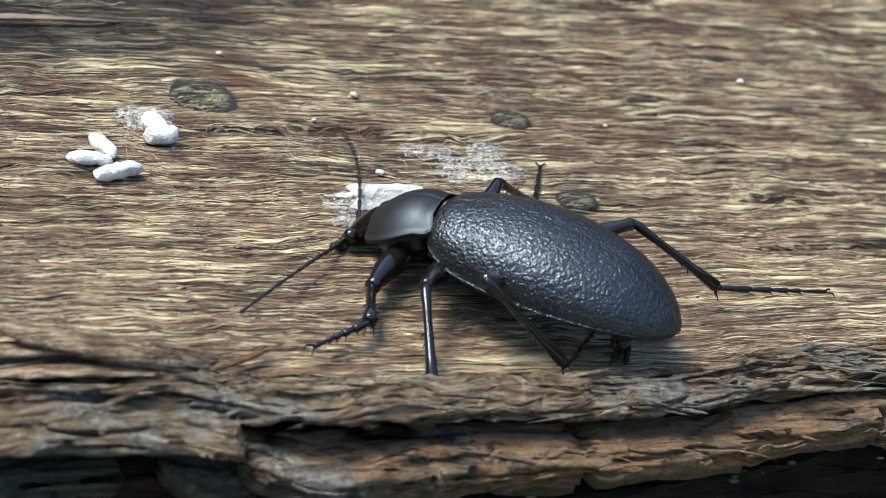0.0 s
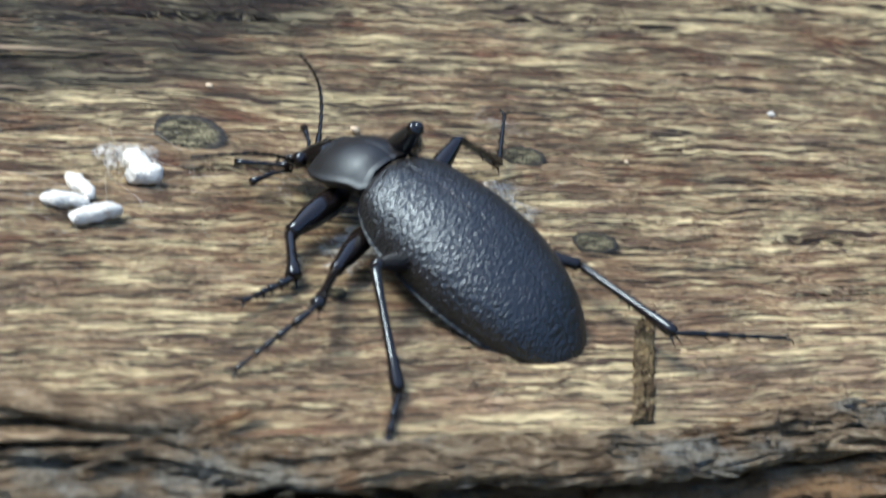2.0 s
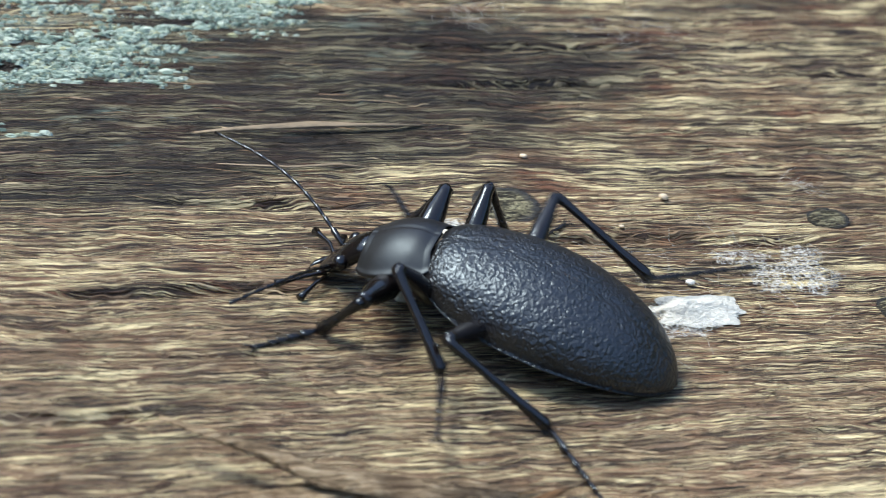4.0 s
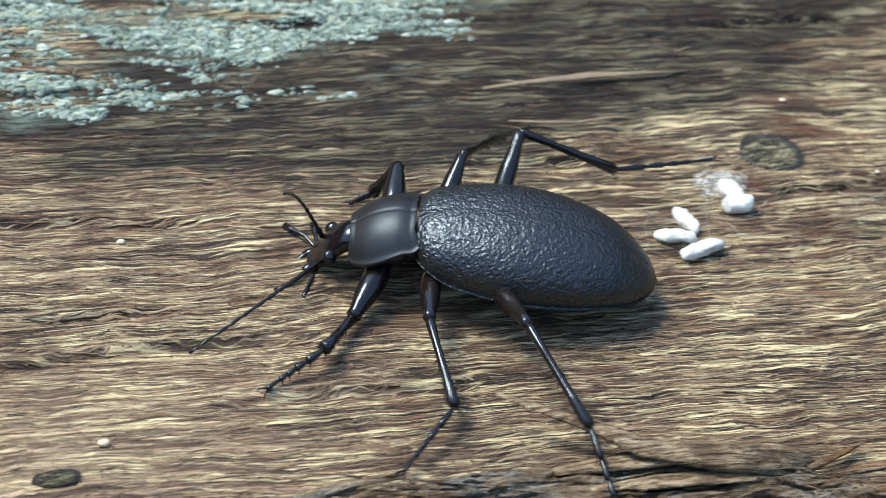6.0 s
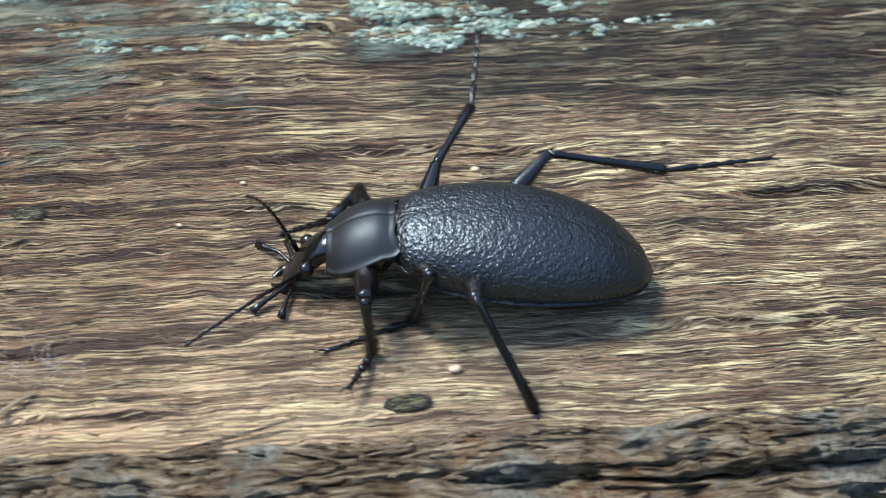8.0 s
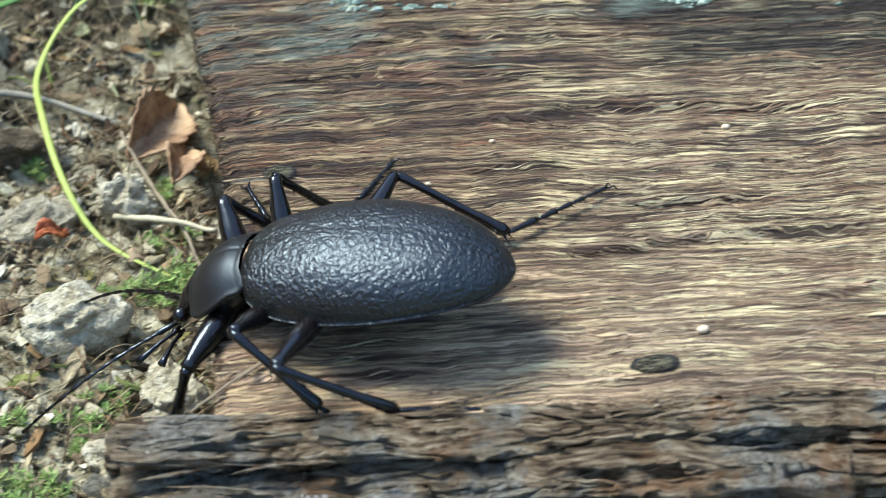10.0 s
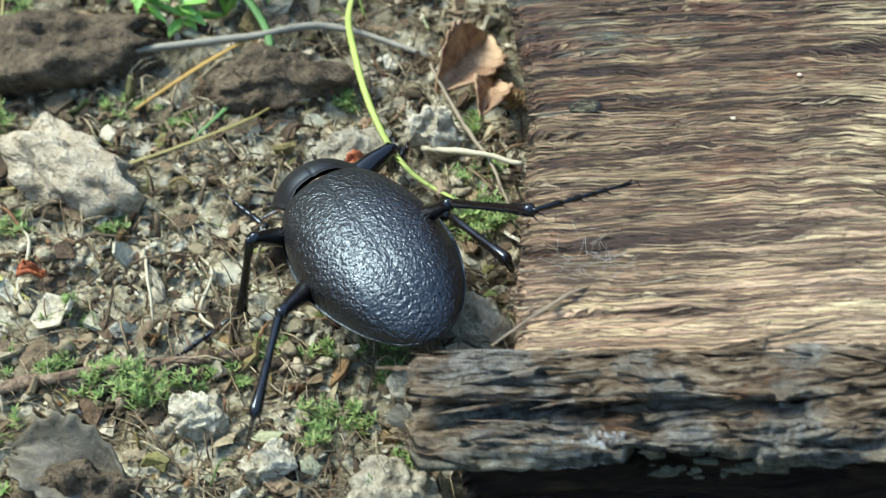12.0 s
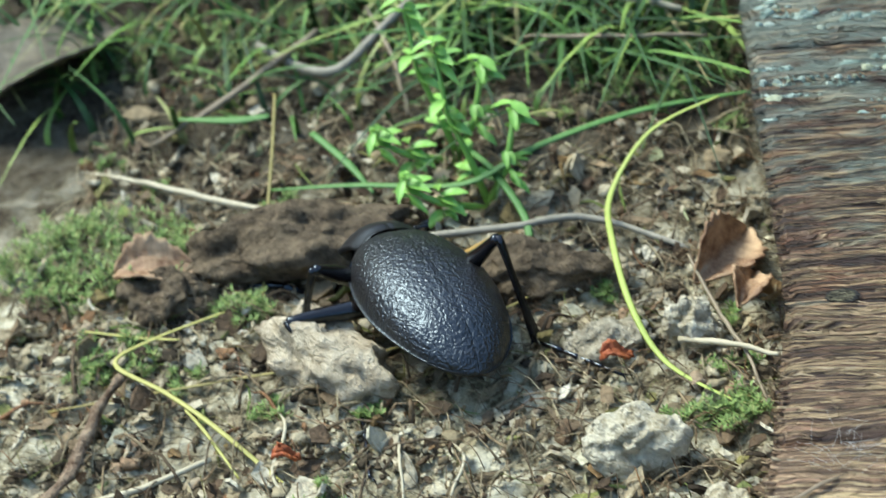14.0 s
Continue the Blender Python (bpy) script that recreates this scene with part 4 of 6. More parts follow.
def litter():
    rng = random.Random(37)
    bits = []
    for k in range(4400):
        y = -4.8 + 14 * rng.random() ** 1.2
        x = rng.uniform(-21.5, plank_end(y) - 0.05)
        l = rng.uniform(0.15, 0.9)
        r = 0.004 + 0.006 * rng.expovariate(1.0)
        bits.append(bent(x, y, l, rng.uniform(0, 3.14), rng.gauss(0, 0.05), r, r * 0.5, rng.uniform(0, 0.22)))
    for k in range(160):
        # flat scraps of dead leaf
        y = -4.6 + 13 * rng.random() ** 1.2
        x = rng.uniform(-21.5, plank_end(y) - 0.1)
        a, l, w = rng.uniform(0, 6.28), rng.uniform(0.15, 0.45), rng.uniform(0.08, 0.2)
        z = ground_height(x, y) + 0.07
        vs = []
        for u, v in ((-0.5, 0), (-0.2, 0.5), (0.3, 0.45), (0.5, 0.05), (0.2, -0.5), (-0.3, -0.4)):
            px, py = u * l, v * w
            vs.append((x + math.cos(a) * px - math.sin(a) * py, y + math.sin(a) * px + math.cos(a) * py, z + rng.uniform(-0.03, 0.09)))
        bits.append((cm3(vs), [(0, 1, 2), (0, 2, 3), (0, 3, 4), (0, 4, 5)]))
    v, f = joined(*bits)
    tagged(link_mesh("plant_litter", v, f, FIBRE), "dry rootlets, stalks and leaf scraps", "litter", kind="stuff")
    flakes = []
    for k in range(5200):
        y = -4.8 + 13 * rng.random() ** 1.15
        x = rng.uniform(-21.5, plank_end(y) - 0.06)
        heap = noise.noise((x * 0.9, y * 0.9, 16.0))
        if heap < rng.uniform(-0.5, 0.2) or y > rng.uniform(3.2, 7.5):
            continue
        l = min(0.5, 0.06 + 0.11 * rng.expovariate(1.0))
        w, k2 = l * rng.uniform(0.4, 0.9), rng.randint(5, 7)
        turn = Euler((rng.gauss(0, 0.6), rng.gauss(0, 0.6), rng.uniform(0, 6.28))).to_matrix()
        c = Vector((x, y, ground_height(x, y) + 0.05 + 0.3 * l * rng.random()))
        vs, low = [], []
        for q in range(k2):
            a, r = 2 * math.pi * q / k2, rng.uniform(0.6, 1.2)
            at = Vector((0.5 * l * r * math.cos(a), 0.5 * w * r * math.sin(a), 0.12 * l * rng.uniform(-1, 1)))
            vs.append(c + turn @ at)
            low.append(c + turn @ (at * 0.9 - Vector((0, 0, 0.10 * l))))
        n = len(vs)
        fs = [tuple(range(n)), tuple(range(2 * n - 1, n - 1, -1))] + [(q, n + q, n + (q + 1) % n, (q + 1) % n) for q in range(n)]
        flakes.append((cm3(vs + low), fs))
    v, f = joined(*flakes)
    tagged(link_mesh("litter_flakes", v, f, FLAKES, smooth=False), "pale and brown flakes of litter", "litter", kind="stuff")


litter()


def clod(x, y, size, seed, col, label, category="clod", name="soil_clod", turn=0.0, sub=5, up=0.35):
    v, f = blob((0, 0, 0), size, seed, sub, 0.5)
    v = [tuple(Vector(q) + noise.noise_vector(Vector(q) * 260 + Vector((seed, 0, 0))) * 0.0006 + noise.noise_vector(Vector(q) * 700) * 0.0004 + noise.noise_vector(Vector(q) * 1700) * 0.0003) for q in v]
    ob = link_mesh(name, v, f, col)
    ob.matrix_basis = pose(x * CM, y * CM, (ground_height(x, y) + size[2] * up) * CM, 0, 0, turn)
    tagged(ob, label, category, "clods on the soil")


def mat_clod(name, a, b):
    n = Nodes(name)
    v = n.place()
    f = n.noise(v, 420, 6, 0.75)
    g = n.noise(v, 1700, 4, 0.7)
    col = n.mix(n.ramp(f, (0.36, (0, 0, 0)), (0.62, (1, 1, 1))), a, b)
    return n.done(col, 0.95, n.bump(n.math("ADD", f, n.math("MULTIPLY", g, 0.5)), 0.0016), 0.2)


PALE = mat_clod("pale_soil", (0.40, 0.33, 0.20), (0.82, 0.75, 0.55))
GREYISH = mat_clod("grey_soil", (0.27, 0.225, 0.145), (0.60, 0.53, 0.375))
BROWN = mat_clod("brown_soil", (0.06, 0.044, 0.027), (0.22, 0.165, 0.10))
clod(-13.45, -0.70, (0.50, 0.34, 0.42), 1.0, PALE, "large pale crumbly clod of soil")
clod(-13.0, 1.35, (0.34, 0.28, 0.34), 2.0, PALE, "pale clod of soil beside a dry leaf")
BEIGE = mat_clod("beige_earth", (0.40, 0.315, 0.20), (0.68, 0.585, 0.41))
clod(-17.2, 0.9, (0.98, 0.42, 0.5), 3.0, BEIGE, "large beige lump of earth", turn=-36)
clod(-18.0, 2.9, (1.3, 0.55, 0.5), 4.0, BROWN, "dark long lump of earth", turn=12)
clod(-14.0, 1.25, (0.5, 0.28, 0.2), 5.0, GREYISH, "grey clod of soil", turn=10)
clod(-14.4, -3.5, (0.28, 0.2, 0.2), 6.0, PALE, "pale clod of soil near the plank")
clod(-15.2, -2.85, (0.30, 0.22, 0.24), 7.0, PALE, "pale clod of soil near the moss")
clod(-12.7, -2.6, (0.40, 0.32, 0.30), 8.0, PALE, "pale clod of soil against the plank")
clod(-12.35, -1.7, (0.3, 0.3, 0.28), 9.0, PALE, "pale clod of soil against the plank")
clod(-13.0, -3.9, (0.38, 0.3, 0.35), 10.0, GREYISH, "grey clod of soil against the plank")
clod(-15.0, 2.35, (0.8, 0.35, 0.4), 11.0, BROWN, "dark lump of earth", turn=5)
clod(-19.5, 2.1, (0.5, 0.4, 0.3), 12.0, BROWN, "dark lump of earth")
clod(-16.4, -3.9, (0.6, 0.4, 0.4), 13.0, BROWN, "dark lump of earth")


def stick(points, radii, material, label, name="twig", category="twig", sides=8, flat=1.0, wob=0.0002):
    pts = []
    for k, (x, y, h) in enumerate(points):
        pts.append((x, y, ground_height(x, y) + h))
    n = 6
    fine, rad = [], []
    for i in range(len(pts) - 1):
        p0, p1, p2, p3 = (Vector(pts[min(max(i + d, 0), len(pts) - 1)]) for d in (-1, 0, 1, 2))
        for k in range(n if i < len(pts) - 2 else n + 1):
            u = k / n
            fine.append(0.5 * ((2 * p1) + (p2 - p0) * u + (2 * p0 - 5 * p1 + 4 * p2 - p3) * u * u + (3 * p1 - p0 - 3 * p2 + p3) * u**3))
            rad.append((radii[i] + (radii[i + 1] - radii[i]) * u) * CM)
    v, f = tube([q * CM for q in fine], rad, sides, flat)
    v = [tuple(Vector(q) + noise.noise_vector(Vector(q) * 400) * wob) for q in v]
    ob = link_mesh(name, v, f, material)
    tagged(ob, label, category)
    return ob


def mat_stalk(name, a, b):
    n = Nodes(name)
    v = n.place()
    f = n.noise(v, 500, 4, 0.7)
    return n.done(n.mix(f, a, b), 0.55, n.bump(f, 0.0002), 0.3)


TWIG = mat_stalk("brown_twig", (0.10, 0.075, 0.045), (0.34, 0.27, 0.17))
BARK = mat_clod("twig_bark", (0.14, 0.085, 0.05), (0.42, 0.31, 0.20))
GREYTWIG = mat_stalk("grey_root", (0.13, 0.115, 0.08), (0.33, 0.30, 0.22))
STRAW = mat_stalk("pale_straw", (0.30, 0.255, 0.16), (0.52, 0.46, 0.31))
YELLOW = mat_stalk("yellowing_blade", (0.28, 0.26, 0.06), (0.46, 0.42, 0.13))
LIME = mat_stalk("yellow_green_blade", (0.24, 0.30, 0.05), (0.40, 0.44, 0.11))
OLIVE = mat_stalk("dull_olive_blade", (0.16, 0.13, 0.035), (0.30, 0.25, 0.08))
OCHRE = mat_stalk("ochre_blade", (0.26, 0.15, 0.03), (0.42, 0.26, 0.06))
GREEN = mat_stalk("green_blade", (0.05, 0.12, 0.03), (0.13, 0.25, 0.06))
stick([(-12.9, 4.6, 0.9), (-13.7, 4.15, 0.75), (-14.15, 3.4, 0.5), (-14.0, 2.4, 0.5), (-13.65, 1.3, 0.45), (-13.2, 0.6, 0.25), (-12.4, -0.05, 0.12)], (0.02, 0.032, 0.038, 0.042, 0.04, 0.034, 0.015), LIME, "long yellow-green grass blade bowed over the soil", "grass_blade", "grass", 6, 0.35, 0)
stick([(-20.3, 1.35, 0.25), (-19.6, 1.32, 0.2), (-19.1, 1.25, 0.2)], (0.015, 0.03, 0.015), YELLOW, "thin yellow stalk on the moss", "grass_blade", "grass", 6, 0.4, 0)
stick([(-18.6, 1.6, 0.3), (-19.35, 1.1, 0.35), (-19.7, 0.65, 0.4), (-19.0, 0.25, 0.35), (-18.3, -0.25, 0.25), (-17.4, -0.95, 0.1), (-16.9, -1.4, 0.04)], (0.018, 0.028, 0.034, 0.034, 0.034, 0.028, 0.012), YELLOW, "kinked yellow grass blade on the soil", "grass_blade", "grass", 6, 0.4, 0)
stick([(-17.9, -0.9, 0.1), (-18.4, -0.3, 0.2), (-18.7, 0.0, 0.3)], (0.015, 0.025, 0.02), YELLOW, "short yellow stalk on soil", "grass_blade", "grass", 6, 0.4, 0)
stick([(-20.5, 0.2, 0.1), (-18.4, 0.65, 0.12), (-16.8, 0.95, 0.12), (-15.4, 1.5, 0.3), (-15.0, 2.0, 0.2)], (0.018, 0.026, 0.03, 0.026, 0.012), OLIVE, "long yellowed blade lying on the soil", "grass_blade", "grass", 6, 0.4, 0)
stick([(-16.6, 1.9, 0.25), (-15.9, 2.6, 0.35), (-15.3, 3.1, 0.3)], (0.02, 0.04, 0.02), OCHRE, "short orange-yellow blade on soil", "grass_blade", "grass", 6, 0.4, 0)
stick([(-18.6, 4.0, 0.3), (-17.4, 3.8, 0.4), (-16.0, 3.65, 0.5), (-15.1, 4.1, 0.6), (-13.9, 4.9, 0.6), (-12.3, 5.5, 0.4)], (0.02, 0.05, 0.06, 0.06, 0.06, 0.02), GREEN, "long green grass blade lying over the soil", "grass_blade", "grass", 6, 0.3, 0)
stick([(-16.2, 4.6, 0.4), (-15.6, 3.8, 0.5), (-15.1, 2.9, 0.35), (-15.4, 2.2, 0.2), (-15.9, 1.5, 0.1)], (0.04, 0.05, 0.05, 0.04, 0.015), GREEN, "green grass blade bent to the soil", "grass_blade", "grass", 6, 0.3, 0)
stick([(-18.2, 4.9, 0.5), (-17.6, 4.3, 0.45), (-17.2, 3.8, 0.3)], (0.05, 0.06, 0.02), GREEN, "broad short green blade", "grass_blade", "grass", 6, 0.3, 0)
stick([(-20.3, 5.6, 0.4), (-19.4, 5.4, 0.5), (-18.9, 5.4, 0.5)], (0.03, 0.09, 0.05), GREEN, "bluish green blade lying flat", "grass_blade", "grass", 6, 0.3, 0)
stick([(-18.7, 5.3, 0.9), (-18.55, 4.3, 0.7), (-18.45, 3.2, 0.45), (-18.3, 2.1, 0.1)], (0.022, 0.024, 0.022, 0.014), OLIVE, "dull dry stalk leaning over the soil", "dry_stalk", "stalk", 6, 0.5, 0)
stick([(-13.1, 2.2, 0.5), (-12.75, 1.5, 0.35), (-12.3, 0.6, 0.2), (-12.05, -0.05, 0.1)], (0.02, 0.03, 0.025, 0.015), TWIG, "thin brown stalk by the plank's end", "dry_stalk", "stalk", 6)
stick([(-13.15, 1.1, 0.25), (-12.5, 0.75, 0.3), (-11.95, 0.5, 0.35)], (0.035, 0.035, 0.03), STRAW, "short pale straw by the plank's end", "straw", "straw", 6)
stick([(-21.4, 4.9, 0.1), (-20.2, 4.35, 0.2), (-19.3, 4.0, 0.25), (-18.4, 3.7, 0.2)], (0.02, 0.04, 0.045, 0.04), STRAW, "pale dry straw lying on the soil", "straw", "straw")
stick([(-20.6, -2.2, 0.1), (-19.9, -0.9, 0.25), (-19.75, 0.0, 0.3), (-19.6, 0.6, 0.3)], (0.065, 0.075, 0.07, 0.05), BARK, "pale brown twig on the soil", wob=0.0007)
stick([(-18.3, -2.5, 0.05), (-17.1, -2.35, 0.12), (-15.9, -2.1, 0.16), (-14.7, -1.95, 0.15)], (0.05, 0.07, 0.085, 0.08), BARK, "brown rotten twig half sunk in soil", flat=0.6, wob=0.0009)
stick([(-18.2, 2.6, 0.2), (-17.3, 2.85, 0.3), (-15.4, 3.0, 0.35), (-14.4, 3.2, 0.3), (-13.2, 2.75, 0.15)], (0.03, 0.045, 0.05, 0.045, 0.03), GREYTWIG, "long grey root across the soil", "root", "root")
stick([(-21.5, -1.5, 0.1), (-19.5, -1.2, 0.15), (-18.3, -0.6, 0.1)], (0.03, 0.045, 0.03), STRAW, "pale stalk lying on the soil", "straw", "straw")
stick([(-17.7, 0.2, 0.05), (-17.45, -0.3, 0.2), (-17.5, -0.9, 0.12), (-17.0, -1.4, 0.05)], (0.015, 0.022, 0.022, 0.012), STRAW, "pale rootlet curling out of the soil", "rootlet", "root", 6)
stick([(-15.6, -0.3, 0.05), (-15.3, -0.8, 0.2), (-15.4, -1.3, 0.12), (-14.9, -1.7, 0.05)], (0.015, 0.022, 0.022, 0.012), STRAW, "pale rootlet curling out of the soil", "rootlet", "root", 6)
stick([(-16.2, -0.2, 0.05), (-16.0, -0.9, 0.3), (-15.9, -1.4, 0.05)], (0.015, 0.022, 0.012), STRAW, "pale rootlet standing on the soil", "rootlet", "root", 6)
stick([(-19.4, 6.9, 0.5), (-18.3, 6.3, 0.5), (-17.6, 6.9, 0.7), (-17.0, 7.8, 0.9)], (0.05, 0.07, 0.06, 0.05), GREYTWIG, "grey twig tangled in the grass")
stick([(-16.0, 7.4, 0.6), (-14.8, 7.2, 0.8), (-13.6, 6.9, 0.6)], (0.06, 0.07, 0.04), STRAW, "pale straw tangled in the grass", "straw", "straw")
stick([(-20.6, 5.3, 0.2), (-19.6, 6.0, 0.4), (-18.5, 6.9, 0.7)], (0.03, 0.05, 0.04), TWIG, "brown twig leaning into the grass", wob=0.0004)
stick([(-17.9, 7.3, 0.8), (-17.4, 6.4, 0.6), (-17.1, 5.6, 0.2)], (0.02, 0.035, 0.03), TWIG, "thin brown twig leaning into the grass", wob=0.0004)
stick([(-15.6, 6.4, 0.7), (-14.2, 6.1, 0.8), (-13.2, 6.2, 0.7)], (0.02, 0.035, 0.02), TWIG, "thin brown twig lying over the grass", wob=0.0004)


def dead_leaf(x, y, l, w, turn, tilt, label, material, curl=0.6):
    verts, nu, nv = [], 22, 13
    for i in range(nu):
        u = i / (nu - 1)
        for j in range(nv):
            v = -1 + 2 * j / (nv - 1)
            half = w * math.sin(math.pi * min(1, u * 0.96 + 0.02)) ** 0.7 * (1 + 0.08 * math.sin(u * 40))
            z = curl * half * v * v + 0.10 * math.sin(u * 5) + 0.06 * noise.noise((u * 4, v * 3, x)) - 0.03 * abs(math.sin(u * 22 + abs(v) * 5))
            verts.append(((u - 0.5) * l * CM, half * v * 0.9 * CM, z * CM))
    ob = link_mesh("dead_leaf", verts, grid_faces(nu, nv), material)
    solid = ob.modifiers.new("thickness", "SOLIDIFY")
    solid.thickness = 0.0003
    ob.matrix_basis = pose(x * CM, y * CM, (ground_height(x, y) + 0.35) * CM, tilt, 0, turn)
    tagged(ob, label, "leaf")


def mat_leaf(name, a, b):
    n = Nodes(name)
    v = n.place()
    f = n.noise(v, 260, 5, 0.7)
    return n.done(n.mix(n.ramp(f, (0.35, (0, 0, 0)), (0.65, (1, 1, 1))), a, b), 0.6, n.bump(f, 0.0005), 0.3)


TAN = mat_leaf("tan_leaf", (0.14, 0.065, 0.028), (0.50, 0.34, 0.19))
DUN = mat_leaf("dun_leaf", (0.05, 0.042, 0.028), (0.17, 0.145, 0.095))
RUST = mat_leaf("rust_leaf", (0.22, 0.05, 0.02), (0.46, 0.14, 0.04))
dead_leaf(-12.75, 2.45, 1.15, 0.42, 62, 35, "curled tan dead leaf beside the plank", TAN, 0.9)
dead_leaf(-12.4, 1.75, 0.7, 0.26, 80, 20, "crumpled pale dead leaf by the plank", TAN, 0.7)
dead_leaf(-22.6, 6.9, 2.6, 1.2, 50, -10, "large dull brown dead leaf", DUN, 0.3)
dead_leaf(-13.8, 0.75, 0.35, 0.12, 20, 15, "scrap of orange-brown leaf", RUST, 0.5)
dead_leaf(-17.3, -0.85, 0.28, 0.1, 20, 10, "scrap of red-brown leaf", RUST, 0.4)
dead_leaf(-19.7, 2.4, 1.0, 0.4, 10, 10, "curled rusty dead leaf at the moss", TAN, 0.6)
dead_leaf(-16.4, -3.6, 1.3, 0.5, -20, 20, "dark dead leaf on the soil", DUN, 0.5)


def moss(x, y, rx, ry, count, seed, height=0.5):
    """A cushion of small leafy moss stems."""
    rng = random.Random(seed)
    bits = []
    for k in range(count):
        r, a = math.sqrt(rng.random()), rng.uniform(0, 6.28)
        px, py = x + rx * r * math.cos(a), y + ry * r * math.sin(a)
        if px > plank_end(py) - 0.05:
            continue
        z = ground_height(px, py)
        h = height * rng.uniform(0.5, 1.1)
        lean = (rng.gauss(0, 0.35), rng.gauss(0, 0.35))
        for q in range(12):
            u = (q + 1) / 12
            c = Vector((px + lean[0] * h * u * u, py + lean[1] * h * u * u, z + h * u * (1 - 0.25 * u)))
            for s in range(2):
                b = q * 2.4 + s * 3.1 + rng.uniform(-0.4, 0.4)
                l = 0.12 * (1.15 - 0.6 * u)
                out = Vector((math.cos(b), math.sin(b), 0.55))
                side = Vector((-math.sin(b), math.cos(b), 0)) * 0.011
                vs = [c - side * 0.6, c + out * l * 0.5 - side, c + out * l, c + out * l * 0.5 + side, c + side * 0.6]
                bits.append((cm3(vs), [(0, 1, 4), (1, 3, 4), (1, 2, 3)]))
    v, f = joined(*bits)
    tagged(link_mesh("moss_patch", v, f, LEAFY), "fresh green feathery moss", "moss", "moss patches", kind="stuff")


moss(-15.95, -2.4, 0.5, 0.28, 34, 1, 0.55)
moss(-13.8, -3.0, 0.4, 0.25, 18, 2, 0.4)
moss(-13.0, -3.75, 0.22, 0.4, 18, 3, 0.4)
moss(-20.7, 2.9, 1.3, 0.95, 150, 4, 0.6)
moss(-12.45, -0.15, 0.4, 0.22, 36, 5, 0.35)
moss(-19.9, 1.05, 0.6, 0.35, 40, 6, 0.3)
moss(-14.6, 2.45, 0.28, 0.18, 26, 7, 0.35)
moss(-18.5, 1.9, 0.4, 0.25, 26, 8, 0.35)
moss(-20.6, 7.4, 1.6, 0.8, 60, 9, 0.6)
moss(-18.2, 7.8, 1.2, 0.7, 25, 10, 0.5)
moss(-17.9, -3.2, 1.2, 0.7, 30, 11, 0.3)
moss(-16.6, 0.1, 0.14, 0.1, 8, 12, 0.2)
moss(-22.5, 0.6, 1.3, 1.0, 70, 13, 0.4)
moss(-14.0, 6.4, 1.2, 0.8, 80, 14, 0.5)
moss(-14.6, -1.9, 0.12, 0.1, 8, 15, 0.2)
for spot in range(36):
    spots = random.Random(100 + spot)
    moss(spots.uniform(-21.5, -12.4), spots.uniform(-4.2, 6.5), 0.3, 0.2, 7, 200 + spot, 0.22)


def grass(x0, x1, y0, y1, count, seed, low, high):
    rng = random.Random(seed)
    bits = []
    for k in range(count):
        x, y = rng.uniform(x0, x1), rng.uniform(y0, y1)
        if x > plank_end(min(y, 9)) - 0.2 and y < 14:
            continue
        z = ground_height(x, y)
        h, w = rng.uniform(low, high), rng.uniform(0.02, 0.06)
        a, droop = rng.uniform(0, 6.28), rng.uniform(0.4, 1.9)
        d, side = Vector((math.cos(a), math.sin(a), 0)), Vector((-math.sin(a), math.cos(a), 0))
        vs = []
        for q in range(7):
            u = q / 6
            c = Vector((x, y, z)) + d * h * droop * u * u * 0.9 + Vector((0, 0, h * (u - 0.42 * droop * u * u)))
            half = w * (1 - u) ** 0.6 + 0.004
            vs += [c - side * half, c - d * half * 0.5, c + side * half]
        fs = []
        for q in range(6):
            b = q * 3
            fs += [(b, b + 1, b + 4, b + 3), (b + 1, b + 2, b + 5, b + 4)]
        bits.append((cm3(vs), fs))
    v, f = joined(*bits)
    tagged(link_mesh("grass", v, f, GRASSY), "green grass with some yellowed blades", "grass", kind="stuff")


grass(-17.0, -12.3, 6.3, 9.5, 430, 1, 0.8, 2.6)
grass(-24.0, -17.0, 7.0, 10.5, 240, 2, 0.7, 2.2)
grass(-22.5, -12.6, 5.4, 7.2, 90, 5, 0.4, 1.5)
grass(-32.0, -10.0, 9.5, 18.0, 700, 3, 1.5, 4.5)


